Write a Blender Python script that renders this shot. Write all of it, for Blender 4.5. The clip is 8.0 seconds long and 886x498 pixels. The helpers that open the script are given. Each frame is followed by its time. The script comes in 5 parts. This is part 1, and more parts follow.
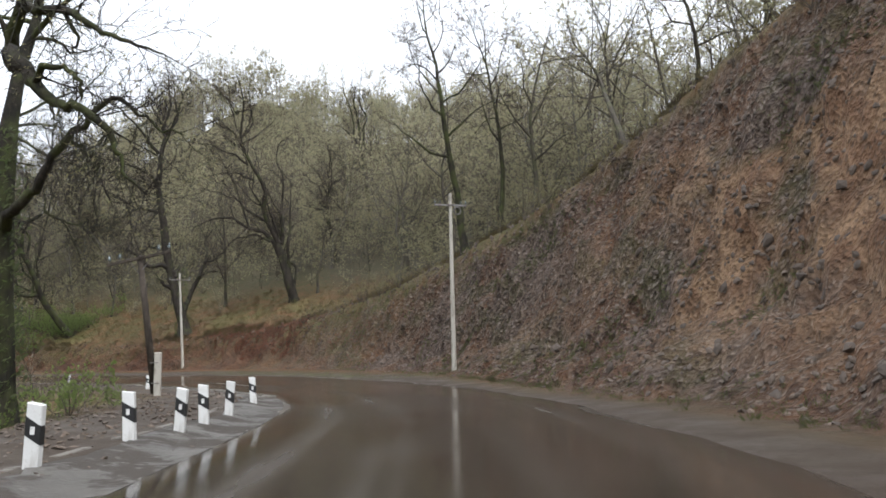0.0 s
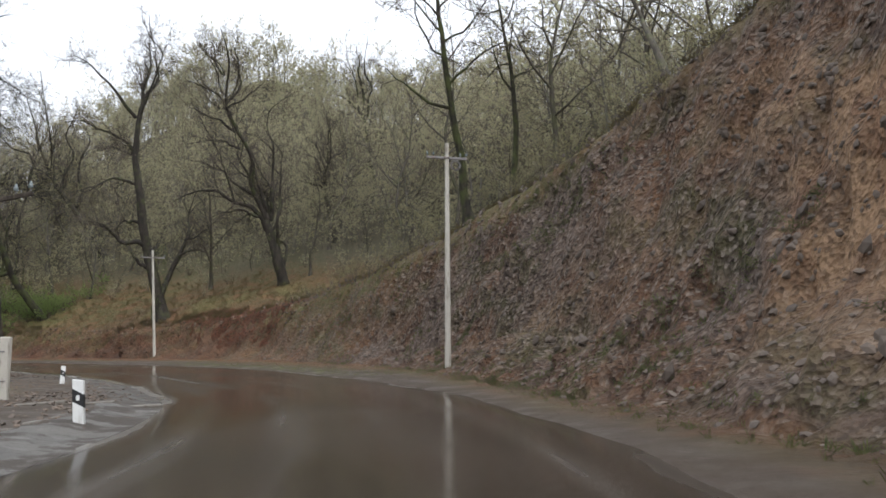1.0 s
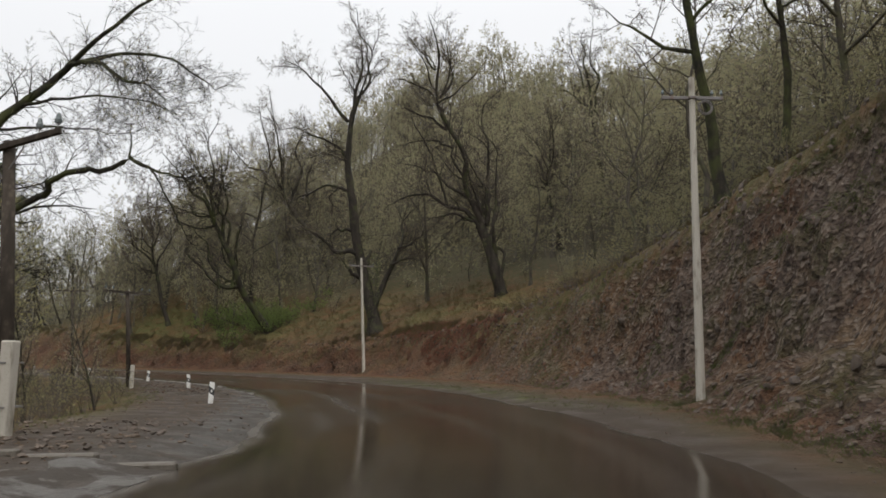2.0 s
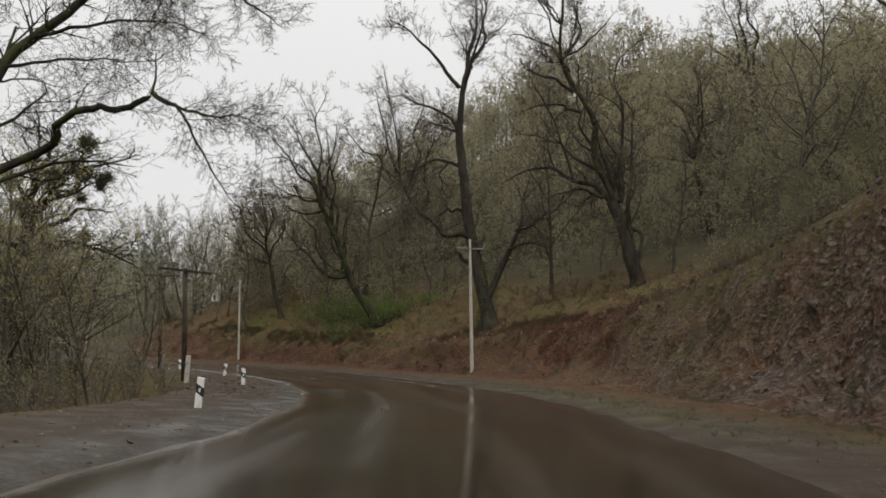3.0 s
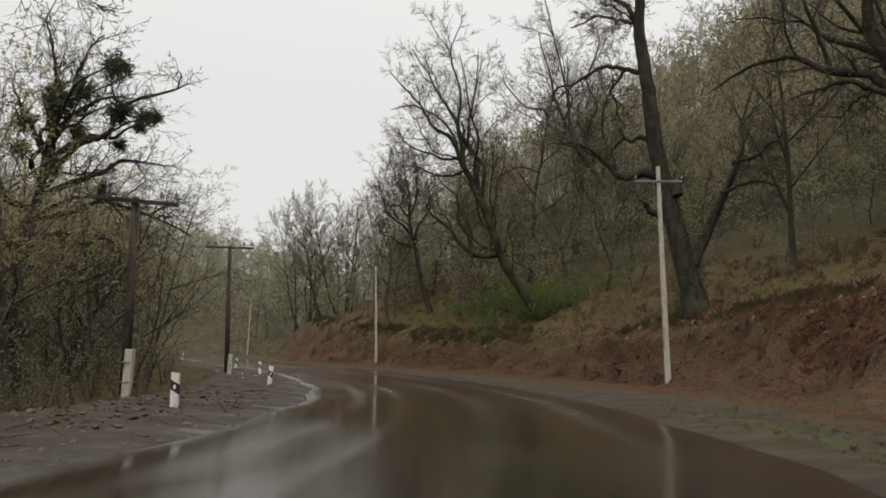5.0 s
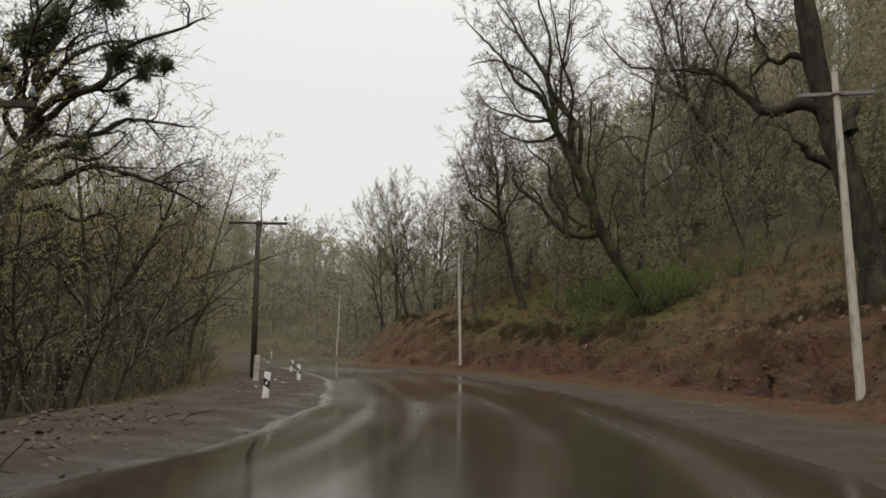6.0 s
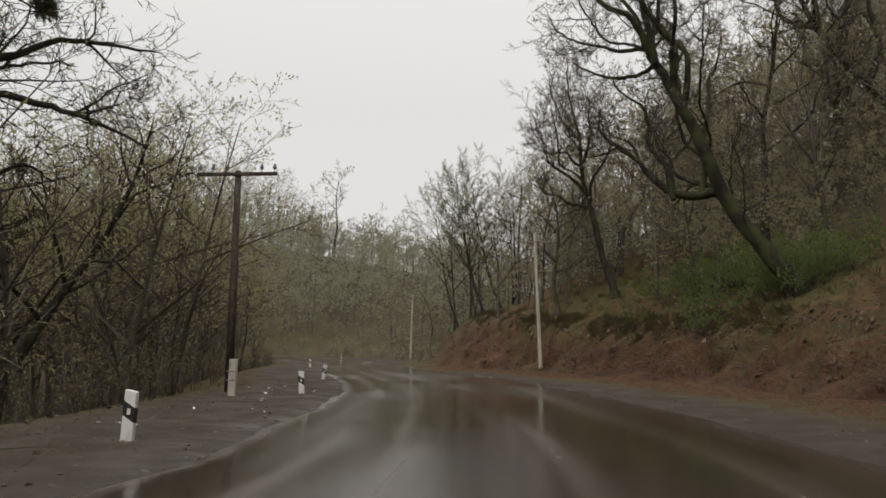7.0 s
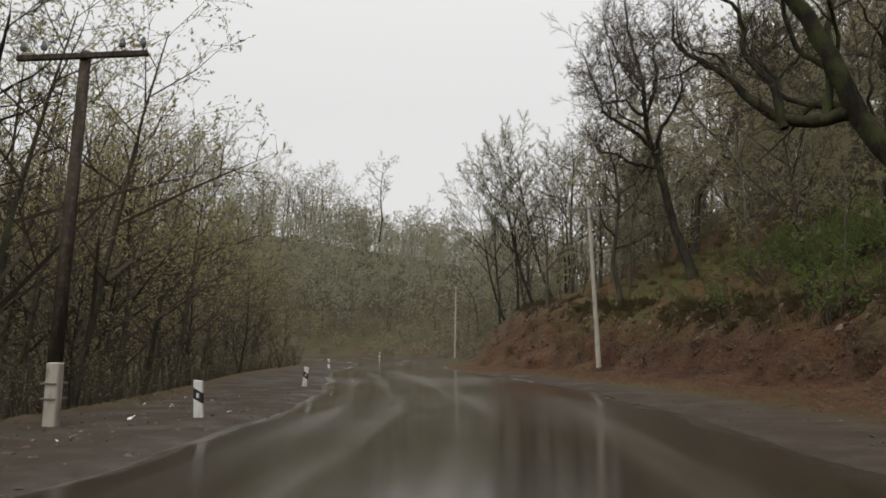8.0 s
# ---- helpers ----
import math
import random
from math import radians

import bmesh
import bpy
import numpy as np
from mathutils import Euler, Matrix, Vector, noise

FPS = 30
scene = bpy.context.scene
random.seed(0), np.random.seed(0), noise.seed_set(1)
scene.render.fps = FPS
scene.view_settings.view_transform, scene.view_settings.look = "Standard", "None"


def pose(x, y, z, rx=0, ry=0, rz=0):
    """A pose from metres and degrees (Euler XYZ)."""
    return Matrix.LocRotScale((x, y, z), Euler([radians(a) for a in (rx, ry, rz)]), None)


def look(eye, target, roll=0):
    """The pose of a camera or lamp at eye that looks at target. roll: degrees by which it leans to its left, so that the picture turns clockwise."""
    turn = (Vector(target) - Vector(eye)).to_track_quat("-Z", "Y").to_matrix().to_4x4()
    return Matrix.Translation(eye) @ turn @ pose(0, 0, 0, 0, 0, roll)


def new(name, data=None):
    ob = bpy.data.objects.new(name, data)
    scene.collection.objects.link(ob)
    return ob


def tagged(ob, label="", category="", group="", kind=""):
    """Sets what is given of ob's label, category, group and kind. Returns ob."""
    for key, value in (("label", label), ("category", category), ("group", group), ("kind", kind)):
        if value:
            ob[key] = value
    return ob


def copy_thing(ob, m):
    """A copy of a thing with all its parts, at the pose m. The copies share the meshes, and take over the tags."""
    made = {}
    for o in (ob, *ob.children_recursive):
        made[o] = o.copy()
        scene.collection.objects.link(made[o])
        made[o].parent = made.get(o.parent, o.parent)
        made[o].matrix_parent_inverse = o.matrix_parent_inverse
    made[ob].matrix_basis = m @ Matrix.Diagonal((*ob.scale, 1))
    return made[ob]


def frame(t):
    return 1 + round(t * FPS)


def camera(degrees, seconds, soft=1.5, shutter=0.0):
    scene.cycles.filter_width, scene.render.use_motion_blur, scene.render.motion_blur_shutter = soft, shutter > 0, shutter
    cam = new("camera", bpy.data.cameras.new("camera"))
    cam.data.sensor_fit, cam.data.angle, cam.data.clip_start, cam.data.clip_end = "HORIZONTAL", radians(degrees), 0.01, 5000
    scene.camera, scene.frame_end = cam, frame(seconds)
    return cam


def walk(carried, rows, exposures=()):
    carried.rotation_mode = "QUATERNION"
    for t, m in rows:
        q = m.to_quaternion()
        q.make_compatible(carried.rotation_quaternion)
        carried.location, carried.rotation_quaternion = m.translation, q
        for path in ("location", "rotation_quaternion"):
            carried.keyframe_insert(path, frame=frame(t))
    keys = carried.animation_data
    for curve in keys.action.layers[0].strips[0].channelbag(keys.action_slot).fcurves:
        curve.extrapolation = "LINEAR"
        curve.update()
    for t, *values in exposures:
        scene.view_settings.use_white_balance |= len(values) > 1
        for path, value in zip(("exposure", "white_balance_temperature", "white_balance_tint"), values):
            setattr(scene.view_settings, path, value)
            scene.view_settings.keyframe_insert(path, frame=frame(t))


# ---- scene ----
cam = camera(58.8, 8.0, 1.7)
PATH = [
    (0, (2.207, -1.92, 1.408), (2.134, 0.062, 1.667), -1.3),
    (0.6, (2.76, 3.347, 1.446), (2.688, 5.331, 1.688), -0.7),
    (1, (2.863, 6.803, 1.399), (2.745, 8.785, 1.637), -0.3),
    (1.5, (2.643, 11.319, 1.393), (2.081, 13.222, 1.639), 1.4),
    (1.7, (2.535, 13.008, 1.395), (1.898, 14.885, 1.66), 1.1),
    (2.8, (0.443, 23.071, 1.278), (-0.478, 24.823, 1.56), 2.2),
    (3, (-0.038, 24.782, 1.228), (-1.053, 26.483, 1.505), 2.4),
    (3.5, (-1.722, 28.989, 1.262), (-2.843, 30.623, 1.53), 2.5),
    (4, (-3.662, 33.267, 1.149), (-4.881, 34.83, 1.416), 2.7),
    (4.2, (-4.588, 35.165, 1.06), (-5.852, 36.691, 1.332), 2.8),
    (5.3, (-10.598, 44.236, 1.07), (-12.047, 45.588, 1.34), 2.4),
    (5.5, (-11.721, 45.775, 1.051), (-13.201, 47.093, 1.321), 2.3),
    (6, (-15.047, 49.609, 1.136), (-16.629, 50.803, 1.399), 2.6),
    (6.5, (-19.104, 53.491, 1.167), (-20.769, 54.569, 1.43), 2.5),
    (7, (-23.114, 56.956, 1.087), (-24.82, 57.967, 1.348), 1.7),
    (7.5, (-27.084, 60.255, 1.069), (-28.811, 61.23, 1.327), 0.9),
    (8, (-31.313, 63.442, 1.056), (-33.088, 64.328, 1.309), 1.1),
]
walk(cam, [(t, look(eye, target, roll)) for t, eye, target, roll in PATH],
     [(0.0, 0.68, 6020, 10), (1.0, 0.57, 6020, 10), (1.6, 0.12, 6300, 10), (3.5, -0.28, 6700, 10), (4.2, -0.36, 6700, 10), (5.5, -0.2, 6800, 10), (6.5, -0.2, 6800, 10), (7.0, -0.32, 6800, 10), (8.0, -0.28, 6700, 10)])

# ---- light ----
world = bpy.data.worlds.new("overcast_sky")
scene.world = world
world.use_nodes = True
wn, wl = world.node_tree.nodes, world.node_tree.links
sky = wn.new("ShaderNodeTexSky")
sky.sky_type = "NISHITA"
sky.sun_disc = False
sky.sun_elevation = radians(48)
sky.sun_rotation = radians(138)
sky.air_density, sky.dust_density, sky.ozone_density = 1.0, 6.0, 1.0
grey = wn.new("ShaderNodeHueSaturation")
grey.inputs["Saturation"].default_value = 0.06
cloud = wn.new("ShaderNodeMix")
cloud.data_type = "RGBA"
cloud.inputs[0].default_value = 0.8
cloud.inputs[7].default_value = (7.3, 7.4, 7.58, 1)
wl.new(sky.outputs[0], grey.inputs["Color"])
wl.new(grey.outputs[0], cloud.inputs[6])
# an overcast sky is brighter overhead than at the horizon
height = wn.new("ShaderNodeSeparateXYZ")
wl.new(wn.new("ShaderNodeTexCoord").outputs["Generated"], height.inputs[0])
bright = wn.new("ShaderNodeMapRange")
for i, v in enumerate((0.3, 1.0, 1.3, 1.9)):
    bright.inputs[1 + i].default_value = v
wl.new(height.outputs["Z"], bright.inputs[0])
dome = wn.new("ShaderNodeVectorMath")
dome.operation = "SCALE"
wl.new(cloud.outputs[2], dome.inputs[0])
wl.new(bright.outputs[0], dome.inputs["Scale"])
wl.new(dome.outputs[0], wn["Background"].inputs["Color"])
wn["Background"].inputs["Strength"].default_value = 0.11

sun = new("sun", bpy.data.lights.new("sun", "SUN"))
sun.data.energy, sun.data.angle, sun.data.color = 1.5, radians(70), (1.0, 0.97, 0.92)
sun.matrix_world = look((0, 0, 60), (-28, 30, 0))


# ---- materials ----
class Nodes:
    """Short hand for building a node material."""

    def __init__(self, name, rough=0.8, spec=0.3):
        self.mat = bpy.data.materials.new(name)
        self.mat.use_nodes = True
        self.t = self.mat.node_tree
        self.out = self.t.nodes["Principled BSDF"]
        self.set("Roughness", rough)
        self.set("Specular IOR Level", spec)
        self.pos = self.add("ShaderNodeTexCoord").outputs["Object"]

    def add(self, kind):
        return self.t.nodes.new(kind)

    def put(self, socket, value):
        if isinstance(value, bpy.types.NodeSocket):
            self.t.links.new(value, socket)
        elif isinstance(value, tuple) and len(value) == 3 and socket.type == "RGBA":
            socket.default_value = (*value, 1)
        else:
            socket.default_value = value

    def set(self, name, value):
        self.put(self.out.inputs[name], value)

    def noise(self, scale, detail=4.0, vector=None, stretch=None, rough=0.55):
        n = self.add("ShaderNodeTexNoise")
        n.inputs["Scale"].default_value, n.inputs["Detail"].default_value = scale, detail
        n.inputs["Roughness"].default_value = rough
        v = vector or self.pos
        if stretch:
            m = self.add("ShaderNodeMapping")
            m.inputs["Scale"].default_value = stretch
            self.put(m.inputs["Vector"], v)
            v = m.outputs[0]
        self.put(n.inputs["Vector"], v)
        return n.outputs[0]

    def voronoi(self, scale, feature="F1", output="Distance", vector=None):
        n = self.add("ShaderNodeTexVoronoi")
        n.feature = feature
        n.inputs["Scale"].default_value = scale
        self.put(n.inputs["Vector"], vector or self.pos)
        return n.outputs[output]

    def voronoi_pair(self, scale, vector):
        """Distance to the cell's middle, and a tone of each cell."""
        n = self.add("ShaderNodeTexVoronoi")
        n.inputs["Scale"].default_value = scale
        self.put(n.inputs["Vector"], vector)
        sep = self.add("ShaderNodeSeparateColor")
        self.put(sep.inputs[0], n.outputs["Color"])
        return n.outputs["Distance"], sep.outputs[0]

    def math_vector(self, vector, offset, amount):
        """The vector, pushed about by a noise."""
        n = self.add("ShaderNodeVectorMath")
        n.operation = "MULTIPLY_ADD"
        self.put(n.inputs[0], offset)
        n.inputs[1].default_value = (amount, amount, amount)
        self.put(n.inputs[2], vector)
        return n.outputs[0]

    def ramp(self, value, low, high, a=0.0, b=1.0):
        n = self.add("ShaderNodeMapRange")
        n.interpolation_type = "SMOOTHSTEP"
        self.put(n.inputs[0], value)
        for i, v in enumerate((low, high, a, b)):
            n.inputs[1 + i].default_value = v
        return n.outputs[0]

    def math(self, op, a, b=0.0):
        n = self.add("ShaderNodeMath")
        n.operation = op
        self.put(n.inputs[0], a)
        self.put(n.inputs[1], b)
        return n.outputs[0]

    def mix(self, f, a, b, blend="MIX"):
        n = self.add("ShaderNodeMix")
        n.data_type, n.blend_type = "RGBA", blend
        self.put(n.inputs[0], f)
        self.put(n.inputs[6], a)
        self.put(n.inputs[7], b)
        return n.outputs[2]

    def attr(self, name):
        n = self.add("ShaderNodeAttribute")
        n.attribute_name = name
        return n.outputs["Fac"]

    def random(self):
        return self.add("ShaderNodeObjectInfo").outputs["Random"]

    def island(self):
        return self.add("ShaderNodeNewGeometry").outputs["Random Per Island"]

    def bump(self, height, strength=0.5, distance=0.05):
        n = self.add("ShaderNodeBump")
        n.inputs["Strength"].default_value, n.inputs["Distance"].default_value = strength, distance
        self.put(n.inputs["Height"], height)
        self.set("Normal", n.outputs[0])


def ground_material():
    n = Nodes("wet_soil_and_grass", 0.85, 0.2)
    big, mid, fine = n.noise(0.12, 3), n.noise(0.9, 5), n.noise(7, 6)
    cut, red, grass, verge = n.attr("cut"), n.attr("red"), n.attr("grass"), n.attr("verge")
    litter = n.mix(n.ramp(mid, 0.35, 0.65), (0.128, 0.064, 0.03), (0.072, 0.045, 0.023))
    litter = n.mix(n.ramp(big, 0.45, 0.62, 0, 0.7), litter, (0.105, 0.092, 0.032))
    litter = n.mix(n.ramp(fine, 0.55, 0.7, 0, 0.5), litter, (0.15, 0.098, 0.045))
    floor = n.mix(n.ramp(mid, 0.35, 0.65), (0.082, 0.07, 0.042), (0.055, 0.047, 0.03))
    litter = n.mix(n.attr("wooded"), litter, floor)
    green = n.mix(n.ramp(fine, 0.35, 0.65), (0.046, 0.055, 0.015), (0.092, 0.084, 0.026))
    c = n.mix(n.math("MULTIPLY", grass, n.ramp(mid, 0.3, 0.55)), litter, green)
    # loose brown soil with grey stone and ochre patches
    soil = n.mix(n.ramp(n.noise(0.5, 6), 0.38, 0.62), (0.138, 0.072, 0.038), (0.092, 0.053, 0.033))
    stone = n.mix(n.ramp(n.noise(2.3, 5), 0.4, 0.6), (0.138, 0.110, 0.092), (0.085, 0.066, 0.055))
    soil = n.mix(n.ramp(n.noise(0.28, 5, stretch=(1, 1, 0.5)), 0.46, 0.58, 0, 0.8), soil, stone)
    soil = n.mix(n.ramp(n.noise(0.16, 6), 0.56, 0.66, 0, 0.8), soil, (0.18, 0.122, 0.073))
    soil = n.mix(n.ramp(n.noise(0.33, 5, stretch=(1, 1, 1.6)), 0.50, 0.60, 0, 0.8), soil, (0.055, 0.055, 0.022))
    soil = n.mix(n.ramp(fine, 0.3, 0.7, 0.5, 0.0), soil, (0.04, 0.024, 0.015))
    # broken shards, each with its own tone, lying along the slope
    tilt = n.add("ShaderNodeMapping")
    tilt.inputs["Rotation"].default_value = (0.5, 0.3, 0.4)
    tilt.inputs["Scale"].default_value = (1.0, 1.5, 0.85)
    n.put(tilt.inputs["Vector"], n.math_vector(n.pos, n.noise(1.3, 3), 0.18))
    shards, tone = n.voronoi_pair(3.4, tilt.outputs[0])
    small_shards, small_tone = n.voronoi_pair(8.5, tilt.outputs[0])
    soil = n.mix(n.ramp(tone, 0.55, 1.0, 0, 0.55), soil, (0.165, 0.122, 0.09))
    soil = n.mix(n.ramp(tone, 0.0, 0.4, 0.6, 0), soil, (0.05, 0.034, 0.026))
    soil = n.mix(n.ramp(small_tone, 0.75, 1.0, 0, 0.7), soil, (0.20, 0.165, 0.135))
    soil = n.mix(n.ramp(small_tone, 0.0, 0.25, 0.6, 0), soil, (0.03, 0.022, 0.017))
    rock = n.mix(n.ramp(mid, 0.4, 0.62), (0.27, 0.17, 0.098), (0.165, 0.092, 0.052))
    rock = n.mix(n.ramp(small_tone, 0.0, 0.3, 0.6, 0), rock, (0.07, 0.045, 0.03))
    soil = n.mix(n.math("MULTIPLY", n.attr("ochre"), n.ramp(n.noise(0.22, 6), 0.4, 0.56)), soil, rock)
    c = n.mix(cut, c, soil)
    reddish = n.mix(n.ramp(mid, 0.35, 0.65), (0.078, 0.035, 0.02), (0.05, 0.027, 0.017))
    reddish = n.mix(n.ramp(fine, 0.5, 0.72, 0, 0.6), reddish, (0.12, 0.055, 0.03))
    c = n.mix(n.math("MULTIPLY", red, n.ramp(n.noise(0.5, 5), 0.32, 0.6, 0.15, 0.95)), c, reddish)
    mud = n.mix(n.ramp(n.noise(1.1, 6), 0.4, 0.6), (0.047, 0.034, 0.024), (0.06, 0.047, 0.035))
    mud = n.mix(n.ramp(n.noise(14, 3), 0.45, 0.62, 0, 0.5), mud, (0.034, 0.025, 0.017))
    mud = n.mix(n.ramp(n.noise(24, 2), 0.62, 0.7, 0, 0.6), mud, (0.085, 0.07, 0.055))
    wet = n.attr("wet")
    mud = n.mix(n.math("MULTIPLY", wet, n.ramp(n.noise(1.6, 6), 0.34, 0.52)), mud, n.mix(n.ramp(n.noise(18, 4), 0.4, 0.6), (0.032, 0.028, 0.023), (0.075, 0.068, 0.058)))
    c = n.mix(verge, c, mud)
    c = n.mix(n.math("MULTIPLY", n.attr("moss"), n.ramp(n.noise(2.2, 6), 0.4, 0.6)), c, n.mix(n.ramp(fine, 0.35, 0.65), (0.042, 0.05, 0.012), (0.09, 0.09, 0.024)))
    n.set("Base Color", c)
    n.set("Roughness", n.math("SUBTRACT", n.mix(verge, (0.85, 0.85, 0.85), n.ramp(n.noise(0.8, 4), 0.35, 0.6, 0.6, 0.9)), n.math("MULTIPLY", wet, n.ramp(n.noise(1.1, 4), 0.4, 0.58, 0.0, 0.3))))
    h = n.math("ADD", n.math("MULTIPLY", n.noise(3.2, 8, rough=0.65), n.ramp(verge, 0.0, 1.0, 1.0, 0.25)), n.math("MULTIPLY", n.math("ADD", shards, n.math("MULTIPLY", small_shards, 0.6)), n.math("MULTIPLY", cut, 0.9)))
    n.bump(h, 1.0, 0.2)
    return n.mat


def road_material():
    """Wet asphalt: UV x runs along the road, UV y across it from the centre, in metres."""
    n = Nodes("wet_muddy_asphalt", 0.15, 0.25)
    uv = n.add("ShaderNodeUVMap").outputs[0]
    sep = n.add("ShaderNodeSeparateXYZ")
    n.put(sep.inputs[0], uv)
    across = n.math("ADD", sep.outputs[1], n.ramp(n.noise(0.035, 2, uv), 0.2, 0.8, -0.4, 0.4))
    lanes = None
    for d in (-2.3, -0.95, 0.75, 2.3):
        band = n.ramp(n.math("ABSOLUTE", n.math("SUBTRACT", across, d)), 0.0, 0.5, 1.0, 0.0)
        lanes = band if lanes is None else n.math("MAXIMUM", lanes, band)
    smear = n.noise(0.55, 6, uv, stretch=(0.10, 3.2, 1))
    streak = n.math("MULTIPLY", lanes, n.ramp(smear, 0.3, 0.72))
    edge = n.ramp(n.math("ADD", n.math("ABSOLUTE", sep.outputs[1]), n.ramp(n.noise(0.45, 3, uv, stretch=(0.3, 1, 1)), 0.2, 0.8, -0.22, 0.22)), 3.2, 3.7)
    base = n.mix(n.ramp(n.noise(0.35, 5), 0.35, 0.65), (0.024, 0.018, 0.013), (0.035, 0.026, 0.019))
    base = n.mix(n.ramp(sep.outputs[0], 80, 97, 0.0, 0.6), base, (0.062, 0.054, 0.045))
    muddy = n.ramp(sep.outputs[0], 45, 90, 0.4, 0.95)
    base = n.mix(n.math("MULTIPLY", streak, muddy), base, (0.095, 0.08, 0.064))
    base = n.mix(n.math("MULTIPLY", edge, 0.55), base, (0.052, 0.043, 0.034))
    # a pale worn rim along the inner edge
    rim = n.math("MULTIPLY", n.ramp(n.math("ADD", sep.outputs[1], n.ramp(n.noise(0.9, 4, uv, stretch=(0.4, 1, 1)), 0.2, 0.8, -0.2, 0.2)), -3.5, -3.3, 1.0, 0.0), n.ramp(n.noise(1.2, 5, uv), 0.3, 0.6))
    base = n.mix(n.math("MULTIPLY", rim, 0.75), base, (0.145, 0.13, 0.11))
    base = n.mix(n.ramp(n.noise(60, 3), 0.5, 0.7, 0, 0.25), base, (0.13, 0.12, 0.11))
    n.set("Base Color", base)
    wet = n.ramp(n.noise(0.22, 4, uv, stretch=(0.35, 1.2, 1)), 0.4, 0.62)
    r = n.math("ADD", n.math("MULTIPLY", wet, 0.13), 0.07)
    r = n.math("ADD", r, n.math("MULTIPLY", streak, 0.12))
    n.set("Roughness", n.math("ADD", r, n.math("MULTIPLY", edge, 0.15)))
    n.bump(n.noise(45, 4), 0.05, 0.012)
    return n.mat


def bark_material(name, dark, light, moss, amount):
    n = Nodes(name, 0.9, 0.2)
    c = n.mix(n.ramp(n.noise(5, 6, stretch=(1, 1, 0.25)), 0.38, 0.6), dark, light)
    c = n.mix(n.ramp(n.voronoi(9), 0.25, 0.6, 0, 0.6), c, dark)
    c = n.mix(n.ramp(n.noise(1.3, 5), 0.62 - amount, 0.75 - amount * 0.5, 0, 0.8), c, moss)
    c = n.mix(n.ramp(n.random(), 0, 1, 0, 0.3), c, dark)
    n.set("Base Color", c)
    n.bump(n.noise(7, 6, stretch=(1, 1, 0.2)), 1.0, 0.08)
    return n.mat


def speckled(name, a, b, rough=0.85, scale=2.0, spec=0.2, vary=True):
    n = Nodes(name, rough, spec)
    c = n.mix(n.ramp(n.noise(scale, 5), 0.35, 0.65), a, b)
    if vary:
        c = n.mix(n.ramp(n.island(), 0, 1, 0, 0.7), c, tuple(0.55 * v for v in b))
    n.set("Base Color", c)
    n.bump(n.noise(scale * 8, 4), 0.4, 0.02)
    return n.mat


def leaf_material(name, a, b):
    n = Nodes(name, 0.7, 0.15)
    c = n.mix(n.island(), a, b)
    c = n.mix(n.ramp(n.random(), 0, 1, 0, 0.5), c, tuple(0.5 * (u + v) * 0.8 for u, v in zip(a, b)))
    n.set("Base Color", c)
    # thin leaves catch the sky's light on either face and let it through
    up, down = n.add("ShaderNodeCombineXYZ"), n.add("ShaderNodeCombineXYZ")
    up.inputs[2].default_value, down.inputs[2].default_value = 1.0, -1.0
    n.set("Normal", up.outputs[0])
    glow = n.add("ShaderNodeBsdfTranslucent")
    n.put(glow.inputs["Color"], c)
    n.put(glow.inputs["Normal"], down.outputs[0])
    both = n.add("ShaderNodeAddShader")
    n.t.links.new(n.out.outputs[0], both.inputs[0])
    n.t.links.new(glow.outputs[0], both.inputs[1])
    n.t.links.new(both.outputs[0], n.t.nodes["Material Output"].inputs["Surface"])
    return n.mat


def painted(name, colour, rough=0.55, wear=(0.2, 0.17, 0.14), amount=0.6):
    n = Nodes(name, rough, 0.35)
    c = n.mix(n.ramp(n.noise(6, 6, stretch=(1, 1, 0.3)), 0.5, 0.75, 0, amount), colour, wear)
    c = n.mix(n.ramp(n.noise(35, 4), 0.55, 0.75, 0, 0.4), c, wear)
    n.set("Base Color", c)
    n.bump(n.noise(40, 4), 0.3, 0.01)
    return n.mat


def strip_material():
    """Worn wet concrete, half hidden under mud and grit."""
    n = Nodes("wet_worn_concrete", 0.4, 0.3)
    c = n.mix(n.ramp(n.noise(1.4, 5), 0.35, 0.65), (0.085, 0.076, 0.063), (0.055, 0.047, 0.038))
    mud = n.ramp(n.noise(0.8, 6, rough=0.65), 0.42, 0.54)
    c = n.mix(mud, c, (0.04, 0.031, 0.023))
    c = n.mix(n.ramp(n.noise(26, 3), 0.55, 0.68, 0, 0.6), c, (0.028, 0.023, 0.018))
    c = n.mix(n.ramp(n.noise(3.5, 5), 0.6, 0.68, 0, 0.7), c, (0.14, 0.13, 0.115))
    n.set("Base Color", c)
    n.set("Roughness", n.ramp(mud, 0, 1, 0.42, 0.8))
    n.bump(n.math("ADD", n.noise(20, 5), n.math("MULTIPLY", mud, 1.5)), 0.5, 0.03)
    return n.mat


